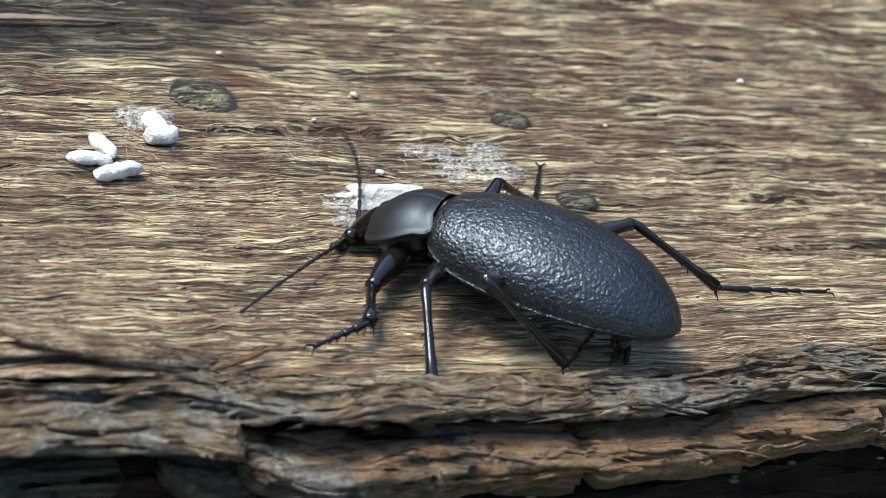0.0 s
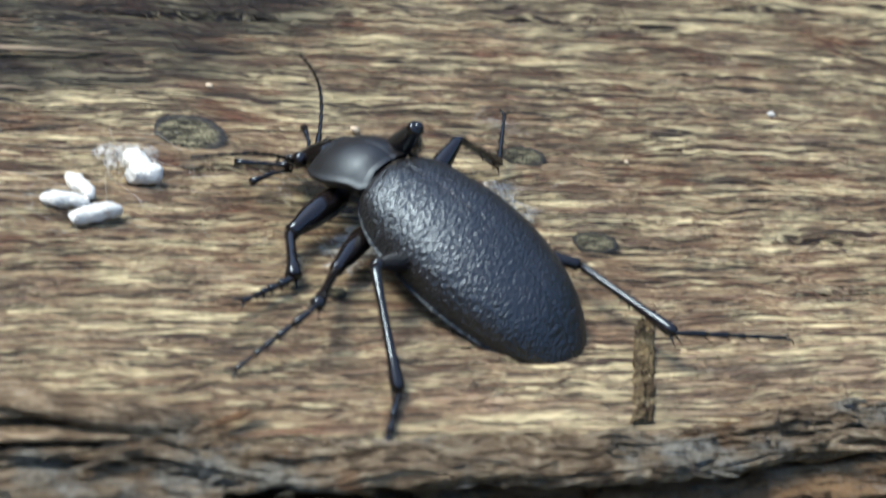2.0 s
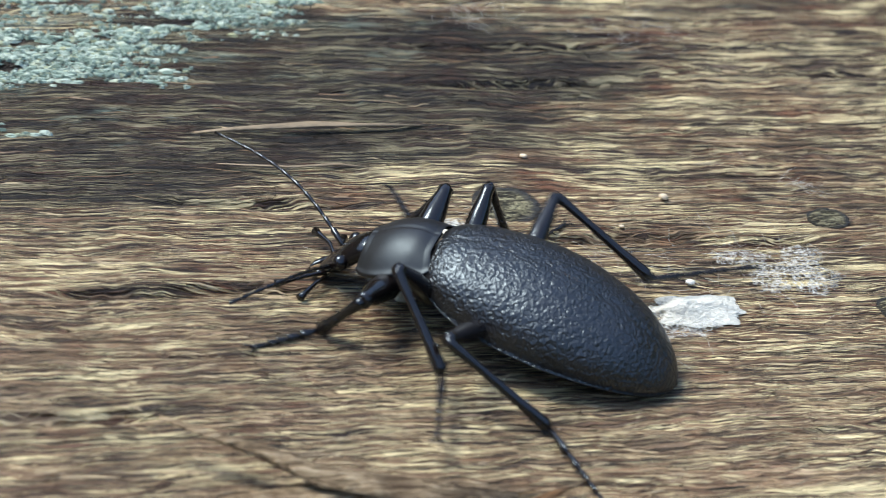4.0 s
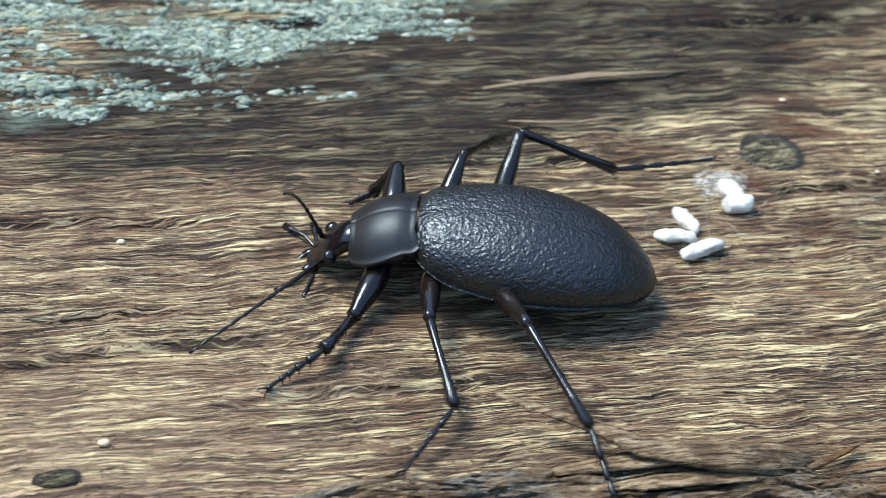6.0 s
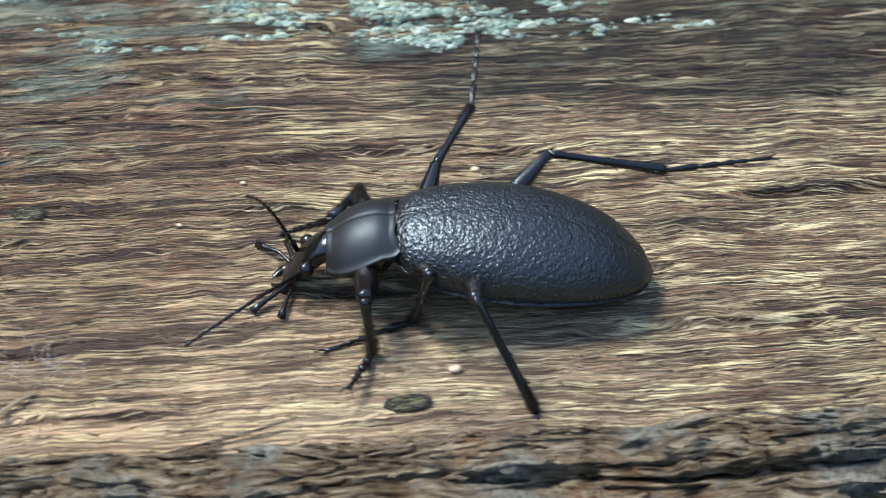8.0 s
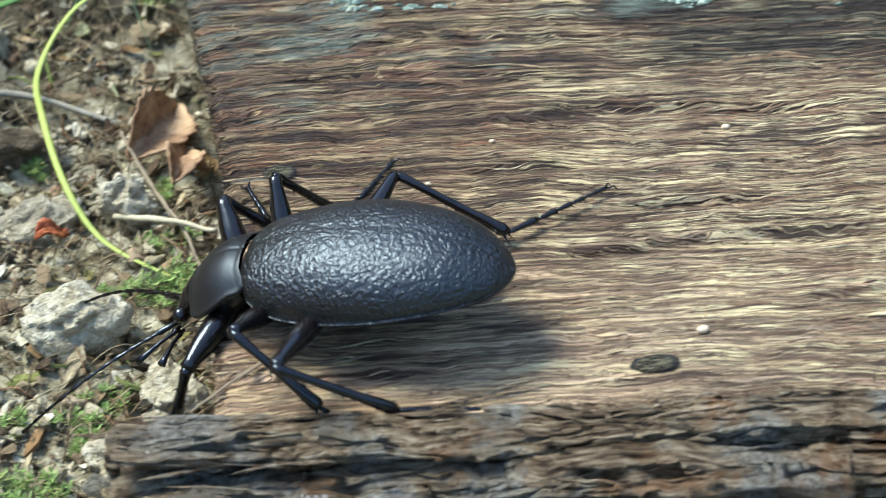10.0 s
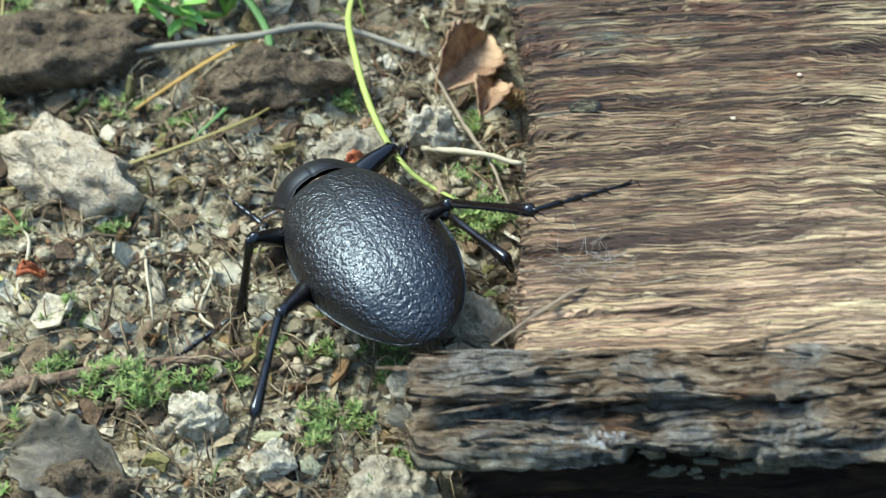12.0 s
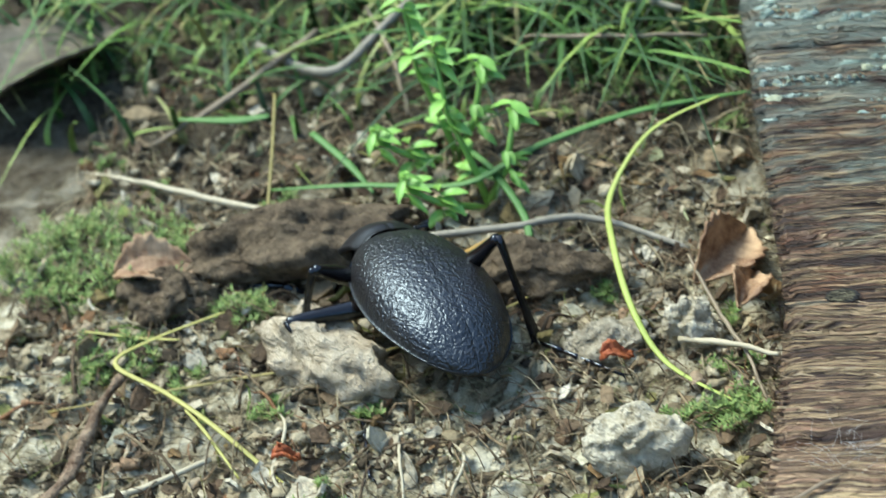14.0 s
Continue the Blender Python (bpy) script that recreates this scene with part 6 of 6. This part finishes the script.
# rows of each leg's walk: seconds, ankle and toe in centimetres, and the way the knee points in the beetle's own space
FEET = {
    "LF": [
        (0, 1.74, -3.15, 0.24, 1.06, -3.47, 0.19, 0.03, 1, -0.08),
        (0.5, 1.84, -3.02, 0.21, 1.18, -3.35, 0.07, 0.02, 1, -0.03),
        (1, 2.02, -2.67, 0.03, 1.41, -3.12, 0, -0.24, 0.97, 0.01),
        (1.5, 1.64, -1.39, 0.15, 0.94, -1.65, 0.11, 0.14, 0.98, -0.14),
        (2, 1.62, -1.36, 0.13, 0.99, -1.77, 0.14, -0.06, 0.99, -0.14),
        (2.5, 0.65, -1.69, 0.06, 0.05, -2.13, 0.16, -0.04, 0.99, -0.12),
        (3, 0.35, -1.64, 0.03, -0.1, -2.22, 0.16, -0.08, 0.99, 0.08),
        (5.5, -3.38, -1.85, 0.38, -4.02, -2.02, 0.03, 0.19, 0.98, 0.05),
        (6, -4.63, -1.58, 0.22, -5.28, -1.89, 0.03, 0.36, 0.92, -0.14),
        (6.5, -5.15, -2.27, 0.17, -5.41, -2.96, 0.03, 0.1, 0.92, 0.38),
        (7, -6.05, -2.64, 0.54, -6.5, -2.58, -0.06, 0.19, 0.94, 0.29),
        (7.5, -7.47, -2.3, 0.33, -8.09, -2.68, 0.14, 0.33, 0.94, -0.01),
        (8, -7.76, -2.2, 0.06, -8.05, -2.86, 0.25, 0.02, 0.95, 0.32),
        (10.5, -12.51, -1.78, -1.34, -12.14, -2.43, -1.39, 0.61, -0.02, -0.79),
        (11, -13.33, -2.67, -0.9, -13.26, -2.27, -1.53, -0.19, 0.98, -0.05),
        (11.5, -14.9, -1.26, -1.32, -15.28, -1.03, -1.35, 0.58, 0.58, -0.58),
        (12, -14.86, 0, -1.32, -15.18, 0.35, -1.35, 0.58, 0.58, -0.58),
        (12.5, -15.41, 0.79, -1.32, -15.72, 1.17, -1.35, 0.58, 0.58, -0.58),
        (13, -16.4, 1.73, -1.32, -16.72, 2.1, -1.35, 0.58, 0.58, -0.58),
        (13.5, -17.03, 2.39, -1.32, -17.35, 2.75, -1.35, 0.58, 0.58, -0.58),
        (14, -18.1, 2.35, -1.32, -18.8, 2.43, -1.35, 0.58, 0.58, -0.58),
    ],
    "LM": [
        (0, 2.15, -3.98, 0.04, 3.14, -3.88, 0.03, -0.15, 0.95, 0.28),
        (0.5, 2.17, -3.97, 0.04, 3.16, -3.86, 0.03, -0.22, 0.95, 0.22),
        (1, 1.95, -3.32, 0.13, 1.11, -3.87, 0.12, -0.07, 1, 0.06),
        (1.5, 1.97, -3.16, 0.02, 1.16, -3.75, 0.02, -0.49, 0.87, -0.01),
        (2, 1.47, -2.34, 0.47, 0.65, -2.72, 0.03, -0.34, 0.93, 0.16),
        (2.5, 0.86, -2.63, 0.22, 0.12, -3.28, 0.03, -0.14, 0.95, 0.28),
        (3, 0.64, -2.97, 0.03, 0.13, -3.83, 0.03, -0.38, 0.93, 0),
        (5.5, -2.17, -1.35, 0.03, -2.68, -2.21, 0.03, -0.1, 0.84, 0.54),
        (6, -3.45, -2.56, 0.27, -4.13, -3.28, 0.13, -0.04, 0.98, 0.2),
        (6.5, -4.41, -3.35, 0.72, -4.11, -3.14, -0.21, -0.09, 0.99, 0.06),
        (7, -5.04, -1.83, 0.03, -5.52, -2.71, 0.03, -0.04, 0.7, 0.71),
        (7.5, -6.22, -3.17, 0.31, -6.16, -3.93, -0.24, -0.25, 0.97, -0.07),
        (8, -7.31, -1.72, 0.03, -8.23, -2.11, 0.03, -0.15, 0.83, 0.54),
        (10.5, -12.34, -2.72, -0.72, -12.57, -2.21, -1.55, -0.2, 0.98, -0.08),
        (11, -12.86, -2.63, -1.13, -12.5, -3.52, -1.39, -0.55, 0.82, -0.13),
        (11.5, -14.71, -2.11, -1.07, -14.52, -3.04, -1.39, 0.95, 0.31, -0.04),
        (12, -14.92, -1.36, -1.3, -15.67, -2.01, -1.39, -0.31, 0.72, 0.63),
        (12.5, -15.59, -0.9, -1.15, -16, -1.78, -1.39, 0.64, 0.75, -0.17),
        (13, -16.2, -0.24, -1.38, -15.96, -1.21, -1.39, 0.38, 0.92, -0.12),
        (13.5, -16.81, 0.86, -1.17, -16.75, -0.13, -1.23, 0.69, 0.71, -0.15),
        (14, -17.68, 1.43, -1.38, -17.7, 0.43, -1.4, -0.21, 0.9, 0.39),
    ],
    "LH": [
        (0, 3.59, -3.86, 0.2, 4.42, -2.93, 0.03, -0.17, 0.84, 0.52),
        (0.5, 3.66, -3.78, 0.18, 4.55, -2.92, 0.03, -0.18, 0.84, 0.52),
        (1, 3.81, -3.57, 0.04, 4.76, -2.77, 0.03, -0.43, 0.81, 0.41),
        (1.5, 2.52, -3.69, 0.92, 3.24, -3.11, 0.08, -0.46, 0.8, 0.38),
        (2, 2.07, -3.15, 0.08, 1.51, -4.27, 0.03, -0.16, 0.86, 0.49),
        (2.5, 1.56, -3.66, 0.57, 1.63, -4.78, 0.03, -0.32, 0.82, 0.47),
        (3, 1.68, -3.51, 0.27, 2.01, -4.69, 0.03, -0.42, 0.82, 0.39),
        (5.5, -1.85, -2.87, 0.04, -1.78, -4.12, 0.03, 0.07, 0.88, 0.47),
        (6, -2.2, -3.12, 0.4, -2.08, -4.31, 0.03, -0.4, 0.88, 0.26),
        (6.5, -2.67, -3.45, 0.67, -2.71, -4.55, 1.26, -0.71, 0.7, 0.04),
        (7, -4.27, -3.08, 0.04, -4.1, -4.32, 0.03, 0.08, 0.79, 0.61),
        (7.5, -4.5, -3.31, 0.11, -4.08, -4.2, -0.42, -0.65, 0.74, 0.17),
        (8, -6.24, -3.1, 0.03, -6.09, -4.17, -0.6, -0.06, 0.89, 0.45),
        (10.5, -11.45, -3.15, 0.03, -11.15, -4.36, 0.03, -0.4, 0.81, 0.43),
        (11, -12.59, -3, -0.5, -12.54, -2.51, -1.65, -0.44, 0.81, 0.39),
        (11.5, -14.2, -2.95, -0.99, -13.97, -4.11, -1.39, -0.71, 0.71, 0.04),
        (12, -14.31, -3.68, -0.37, -14.66, -3.16, -1.44, -0.65, 0.72, 0.23),
        (12.5, -14.85, -1.6, -1.38, -14.43, -2.77, -1.39, -0.47, 0.72, 0.51),
        (13, -15.51, -1.7, -0.35, -15.76, -0.97, -1.33, -0.5, 0.82, 0.29),
        (13.5, -16.05, -0.99, -0.11, -16.47, -0.34, -1.1, -0.58, 0.81, 0.02),
        (14, -16.72, 0.28, -1.38, -16.38, -0.93, -1.39, 0.17, 0.98, -0.11),
    ],
    "RF": [
        (0, 2.69, -1.31, 0.06, 2.97, -1.75, 0.03, 0.35, -0.75, -0.55),
        (0.5, 2.8, -1.21, 0.06, 3.07, -1.66, 0.03, 0.35, -0.75, -0.55),
        (1, 3.13, -0.74, 0.41, 3.14, -0.1, 0.02, 0.4, -0.9, 0.14),
        (1.5, 3.42, -0.19, 0.51, 3.5, 0.45, 0.13, 0.32, -0.95, 0.06),
        (2, 3.21, 0.03, 0.77, 3.25, 0.63, 0.33, -0.28, 0, 0.96),
        (2.5, 2.43, 1.05, 0.43, 2.7, 1.74, 0.29, 0.33, -0.93, 0.17),
        (3, 1.56, 1.13, 0.3, 1.73, 1.86, 0.24, 0.24, -0.95, 0.19),
        (5.5, -3.13, 0.35, 0.47, -3.44, 0.92, 0.1, 0.44, -0.89, 0.09),
        (6, -3.52, 1.08, 0.13, -3.93, 0.53, 0.44, -0.01, -0.97, 0.26),
        (6.5, -5.15, -0.38, 0.4, -5.58, 0.09, -0, 0.09, -0.99, 0.07),
        (7, -5.45, 0.18, 0.1, -5.87, -0.36, 0.42, -0.19, -0.97, 0.17),
        (7.5, -6.83, -0.28, 0.62, -7.05, 0.23, 0.12, 0.03, -1, 0.04),
        (8, -8.04, -0.61, 0.46, -8.55, -0.3, 0.01, 0.17, -0.99, -0.02),
        (10.5, -12.59, -0.71, -0.68, -12.83, -0.07, -0.88, 0.1, -0.95, 0.29),
        (11, -13.44, -0.57, -1.03, -13.64, 0.09, -1.23, 0.1, -0.95, 0.29),
        (11.5, -13.62, -0.18, -1.31, -13.48, 0.47, -1.35, 0.1, -0.95, 0.29),
        (12, -13.47, 0.83, -1.32, -13.24, 1.5, -1.35, 0.1, -0.95, 0.29),
        (12.5, -13.88, 1.45, -1.32, -13.57, 2.08, -1.35, 0.1, -0.95, 0.29),
        (13, -14.91, 2.47, -1.32, -14.63, 3.12, -1.35, 0.97, -0.24, -0.1),
        (13.5, -15.48, 3.03, -1.32, -15.18, 3.63, -1.35, 0.97, -0.24, -0.1),
        (14, -16.41, 3.42, -1.32, -16.22, 4.07, -1.35, 0.97, -0.24, -0.1),
    ],
    "RM": [
        (0, 4.6, -0.68, 0.04, 5.05, 0.21, 0.01, 0.06, -0.96, 0.29),
        (0.5, 4.63, -0.59, 0.13, 5.08, 0.29, -0, 0.1, -0.93, 0.36),
        (1, 4.23, -0.94, 0.55, 4.85, -0.23, 0.23, -0.22, -0.01, 0.97),
        (1.5, 4.7, 0.59, 0.03, 4.43, -0.34, 0.26, 0.16, -0.94, 0.29),
        (2, 4.54, 0.72, 0.21, 4.94, 1.63, 0.3, 0.26, -0.92, 0.31),
        (2.5, 3.27, -0.34, 0.45, 3.88, 0.27, -0.05, -0.59, -0.16, 0.79),
        (3, 2.7, 1.16, 0.04, 2.66, 0.24, 0.43, 0.47, -0.83, 0.29),
        (5.5, -1.1, 1.44, 0.87, -0.73, 2.35, 0.73, 0.01, -0.86, 0.52),
        (6, -1.98, 1.46, 0.55, -1.4, 2.15, 0.11, -0.24, -0.85, 0.47),
        (6.5, -3.34, 1.12, 0.87, -3.01, 2.06, 1, -0.25, -0.92, 0.32),
        (7, -4.5, 1.18, 0.81, -4.21, 2.13, 0.94, 0.06, -0.98, 0.21),
        (7.5, -5.06, 1.02, 0.38, -4.48, 1.84, 0.32, -0.28, -0.93, 0.24),
        (8, -6.41, 1, 0.59, -6.23, 1.95, 0.88, -0.19, -0.91, 0.36),
        (10.5, -11.11, 0.13, 0.28, -10.85, 1.08, 0.13, -0.09, -0.96, 0.28),
        (11, -11.81, -0.8, 0.22, -11.23, 0, 0.1, -0.69, -0.28, 0.67),
        (11.5, -12.4, -0.91, -1.31, -11.74, -0.54, 0.03, 0, -0.89, 0.45),
        (12, -11.96, -1.41, -0.63, -11.9, -0.99, -1.54, -0.51, -0.83, -0.21),
        (12.5, -12.79, -0.93, -0.46, -12.73, -0.28, -1.22, -0.64, -0.56, 0.52),
        (13, -13.76, -0.15, -0.69, -13.92, 0.51, -1.42, -0.82, -0.55, 0.16),
        (13.5, -14.62, 0.57, -0.22, -14.72, 1.24, -0.96, -0.81, -0.4, 0.43),
        (14, -15.26, 2.45, -1.32, -14.57, 2.72, -1.35, 0.29, -0.96, 0.05),
    ],
    "RH": [
        (0, 5.91, -2.61, 0.25, 7.15, -2.76, 0.3, -0.75, -0.59, 0.31),
        (0.5, 5.95, -2.52, 0.2, 7.18, -2.73, 0.29, -0.7, -0.64, 0.32),
        (1, 6.01, -2.44, 0.16, 7.25, -2.44, 0.06, -0.74, -0.57, 0.35),
        (1.5, 5.21, -2.67, 0.37, 6.43, -2.94, 0.26, -0.68, -0.66, 0.3),
        (2, 5.02, -2.67, 0.36, 6.27, -2.67, 0.29, -0.81, -0.56, 0.16),
        (2.5, 3.88, -1.53, 0.43, 5.1, -1.63, 0.21, -0.35, -0.17, 0.92),
        (3, 4, 0.03, 0.05, 5.25, 0.03, 0.13, 0.04, -0.9, 0.43),
        (5.5, 0.79, 0.1, 1.03, 1.99, 0.42, 1.09, -0.5, -0.61, 0.62),
        (6, -0.88, 0.64, 0.63, 0.36, 0.81, 0.57, -0.19, -0.8, 0.56),
        (6.5, -2.4, 0.31, 0.32, -1.16, 0.47, 0.29, -0.07, -0.9, 0.42),
        (7, -2.58, -0.15, 0.59, -1.35, 0.08, 0.53, -0.43, -0.73, 0.53),
        (7.5, -4.33, 0.4, 0.17, -3.09, 0.5, 0.1, -0.04, -0.92, 0.38),
        (8, -4.49, -0.21, 0.57, -3.28, 0.08, 0.43, -0.59, -0.66, 0.46),
        (10.5, -9.48, -0.73, 0.11, -8.27, -0.42, 0.02, -0.48, -0.87, 0.1),
        (11, -10.43, -1.31, 0.32, -9.35, -0.72, 0.15, -0.84, -0.39, 0.38),
        (11.5, -11.53, -1.99, 0.61, -10.44, -1.77, 0.03, -0.11, -0.83, 0.55),
        (12, -11.5, -2.11, 0.75, -10.63, -1.33, 0.32, -0.76, -0.44, 0.48),
        (12.5, -11.95, -1.83, -0.55, -11.7, -2.81, 0.19, -0.82, -0.54, 0.2),
        (13, -13.22, -0.05, -1.38, -12.39, -0.98, -1.39, -0.77, -0.48, 0.41),
        (13.5, -13.95, 0.39, -1.38, -13.15, -0.57, -1.39, -0.75, -0.51, 0.42),
        (14, -14.82, 1.26, -1.38, -13.74, 0.64, -1.39, -0.55, -0.34, 0.76),
    ],
}
# rows of each antenna's walk: seconds and the way in which it points, in the beetle's own space
POINTING = {
    "L": [
        (0, 0.1, 0.99, 0.04),
        (0.5, -0.05, 0.89, 0.45),
        (1, 0.05, 0.87, 0.49),
        (1.5, 0.04, 0.92, 0.39),
        (2, -0.02, 0.9, 0.44),
        (2.5, -0.02, 1, -0.01),
        (3, -0.18, 0.92, 0.35),
        (5.5, 0.8, 0.6, 0.1),
        (6, 0.62, 0.79, 0.01),
        (6.5, 0.66, 0.75, -0.04),
        (7, 0.71, 0.7, 0.11),
        (7.5, 0.62, 0.77, 0.16),
        (8, 0.5, 0.83, 0.25),
        (10.5, 0.86, 0.43, -0.28),
        (11, 0.86, 0.43, -0.28),
        (11.5, 0.86, 0.43, -0.28),
        (12, 0.91, 0.2, -0.36),
        (12.5, 0.91, 0.2, -0.36),
        (13, 0.91, 0.2, -0.36),
        (13.5, 0.91, 0.2, -0.36),
        (14, 0.91, 0.2, -0.36),
    ],
    "R": [
        (0, 0.53, -0.84, 0.1),
        (0.5, 0.93, -0.28, -0.22),
        (1, 0.45, -0.89, -0.01),
        (1.5, 0.81, -0.59, 0.04),
        (2, 0.72, -0.68, -0.16),
        (2.5, -0.12, 0.66, 0.74),
        (3, 0.67, -0.73, -0.14),
        (5.5, 0.35, 0.56, 0.75),
        (6, 0.19, 0.55, 0.82),
        (6.5, 0.55, 0.45, 0.71),
        (7, 0.38, 0.51, 0.77),
        (7.5, 0.06, 0.54, 0.84),
        (8, 0.22, 0.54, 0.81),
        (10.5, 0.9, -0.3, -0.3),
        (11, 0.9, -0.3, -0.3),
        (11.5, 0.9, -0.3, -0.3),
        (12, 0.91, -0.2, -0.36),
        (12.5, 0.91, -0.2, -0.36),
        (13, 0.91, -0.2, -0.36),
        (13.5, 0.91, -0.2, -0.36),
        (14, 0.91, -0.2, -0.36),
    ],
}
GAPS = ((3.2, 5.4), (8.2, 10.4))


def body_at(t):
    ts = [r[0] for r in BODY]
    i = min(max(int(np.searchsorted(ts, t, "right")) - 1, 0), len(ts) - 2)
    out = []
    for c in range(1, 7):
        p = [BODY[min(max(i + k, 0), len(ts) - 1)] for k in (-1, 0, 1, 2)]
        h = p[2][0] - p[1][0]
        m1 = (p[2][c] - p[0][c]) / max(p[2][0] - p[0][0], 1e-6) * h
        m2 = (p[3][c] - p[1][c]) / max(p[3][0] - p[1][0], 1e-6) * h
        u = (t - p[1][0]) / h
        out.append((2 * u**3 - 3 * u**2 + 1) * p[1][c] + (u**3 - 2 * u**2 + u) * m1 + (-2 * u**3 + 3 * u**2) * p[2][c] + (u**3 - u**2) * m2)
    x, y, z, yaw, pitch, roll = out
    return pose(x, y, z, 0, 0, yaw) @ pose(0, 0, 0, 0, -pitch, 0) @ pose(0, 0, 0, roll, 0, 0)


KNEES = {"F": Vector((0.1, 0.95, 0.3)), "M": Vector((0.0, 0.9, 0.45)), "H": Vector((0.35, 0.8, 0.5))}
REST = {"F": ((0.75, 1.0), (1.15, 1.50)), "M": ((-0.45, 1.40), (-0.70, 2.20)), "H": ((-1.75, 1.35), (-2.55, 2.15))}


def gait(leg, t, body):
    """Ankle and toe while walking in a tripod, in the world's centimetres."""
    s = 1 if leg[0] == "L" else -1
    phase = (t / 0.55 + (0.0 if leg in ("LF", "RM", "LH") else 0.5)) % 1.0
    swing = 0.42 - 0.84 * phase / 0.65 if phase < 0.65 else -0.42 + 0.84 * (phase - 0.65) / 0.35
    lift = 0.0 if phase < 0.65 else 0.28 * math.sin(math.pi * (phase - 0.65) / 0.35)
    out = []
    for (x, y), up in zip(REST[leg[1]], (0.06, 0.03)):
        p = body @ Vector((x + swing, s * y, 0))
        if p.x > -12.4:
            p.y = max(p.y, -3.36 + lip_shift(p.x))
        floor_z = 0.0 if p.x > -11.85 else max(-1.38, body.translation.z - 0.6)
        out.append(Vector((p.x, p.y, floor_z + up + lift)))
    return out


def foot_at(leg, t, body):
    rows = FEET[leg]
    for a, b in GAPS:
        if a < t < b:
            return gait(leg, t, body) + [KNEES[leg[1]] * Vector((1, 1 if leg[0] == "L" else -1, 1))]
    ts = [r[0] for r in rows]
    i = min(max(int(np.searchsorted(ts, t, "right")) - 1, 0), len(ts) - 2)
    u = min(max((t - ts[i]) / (ts[i + 1] - ts[i]), 0), 1)
    if ts[i + 1] - ts[i] > 1:
        u = 0.0 if t - ts[i] < 0.21 else 1.0
    # most of a step happens in its middle, with the foot lifted
    w = min(max((u - 0.25) / 0.5, 0), 1)
    w = w * w * (3 - 2 * w)
    p, q = np.array(rows[i][1:]), np.array(rows[i + 1][1:])
    far = float(np.linalg.norm(q[:2] - p[:2]))
    lift = min(0.3, 0.25 * far) * 4 * w * (1 - w)
    m = p + (q - p) * w
    return Vector(m[:3]) + Vector((0, 0, lift)), Vector(m[3:6]) + Vector((0, 0, lift)), Vector(m[6:])


def frame_along(a, b, up):
    x = (b - a).normalized()
    y = up.cross(x).normalized()
    z = x.cross(y)
    m = Matrix((x, y, z)).transposed().to_4x4()
    m.translation = a * CM
    return m


def leg_poses(leg, t, body):
    s = 1 if leg[0] == "L" else -1
    hip, lf, lt, la, *_ = LEGS[leg[1]]
    inv = body.inverted()
    ankle, toe, out_way = foot_at(leg, t, body)
    ankle, toe = inv @ ankle, inv @ toe
    hip = Vector((hip[0], s * hip[1], hip[2]))
    d = ankle - hip
    far = min(max(d.length, abs(lf - lt) + 0.1), 0.985 * (lf + lt))
    ankle = hip + d.normalized() * far
    x = d.normalized()
    bend = (out_way - x * out_way.dot(x)).normalized()
    c = (lf * lf + far * far - lt * lt) / (2 * lf * far)
    knee = hip + x * lf * c + bend * lf * math.sqrt(max(0, 1 - c * c))
    up = Vector((0.05, 0.0, 1))
    tip = ankle + (toe - ankle).normalized() * la
    return frame_along(hip, knee, up), frame_along(knee, ankle, up), frame_along(ankle, tip, up)


def motions():
    times = [k / 10 for k in range(141)]
    trail = [(t, body_at(t)) for t in times]
    walk(bug, [(t, Matrix.Translation(m.translation * CM) @ m.to_3x3().to_4x4()) for t, m in trail])
    for leg, pieces in LEG_PARTS.items():
        poses = [(t, leg_poses(leg, t, m)) for t, m in trail]
        for k, piece in enumerate(pieces):
            walk(piece, [(t, p[k]) for t, p in poses])
    for side, feeler in ANTENNAE.items():
        s = 1 if side == "L" else -1
        base = Vector((1.06, s * 0.17, 0.22))
        rows = []
        for t, *way in POINTING[side]:
            rows.append((t, frame_along(base, base + Vector(way), Vector((0, 0, 1)))))
        walk(feeler, rows)


bug = beetle()
motions()
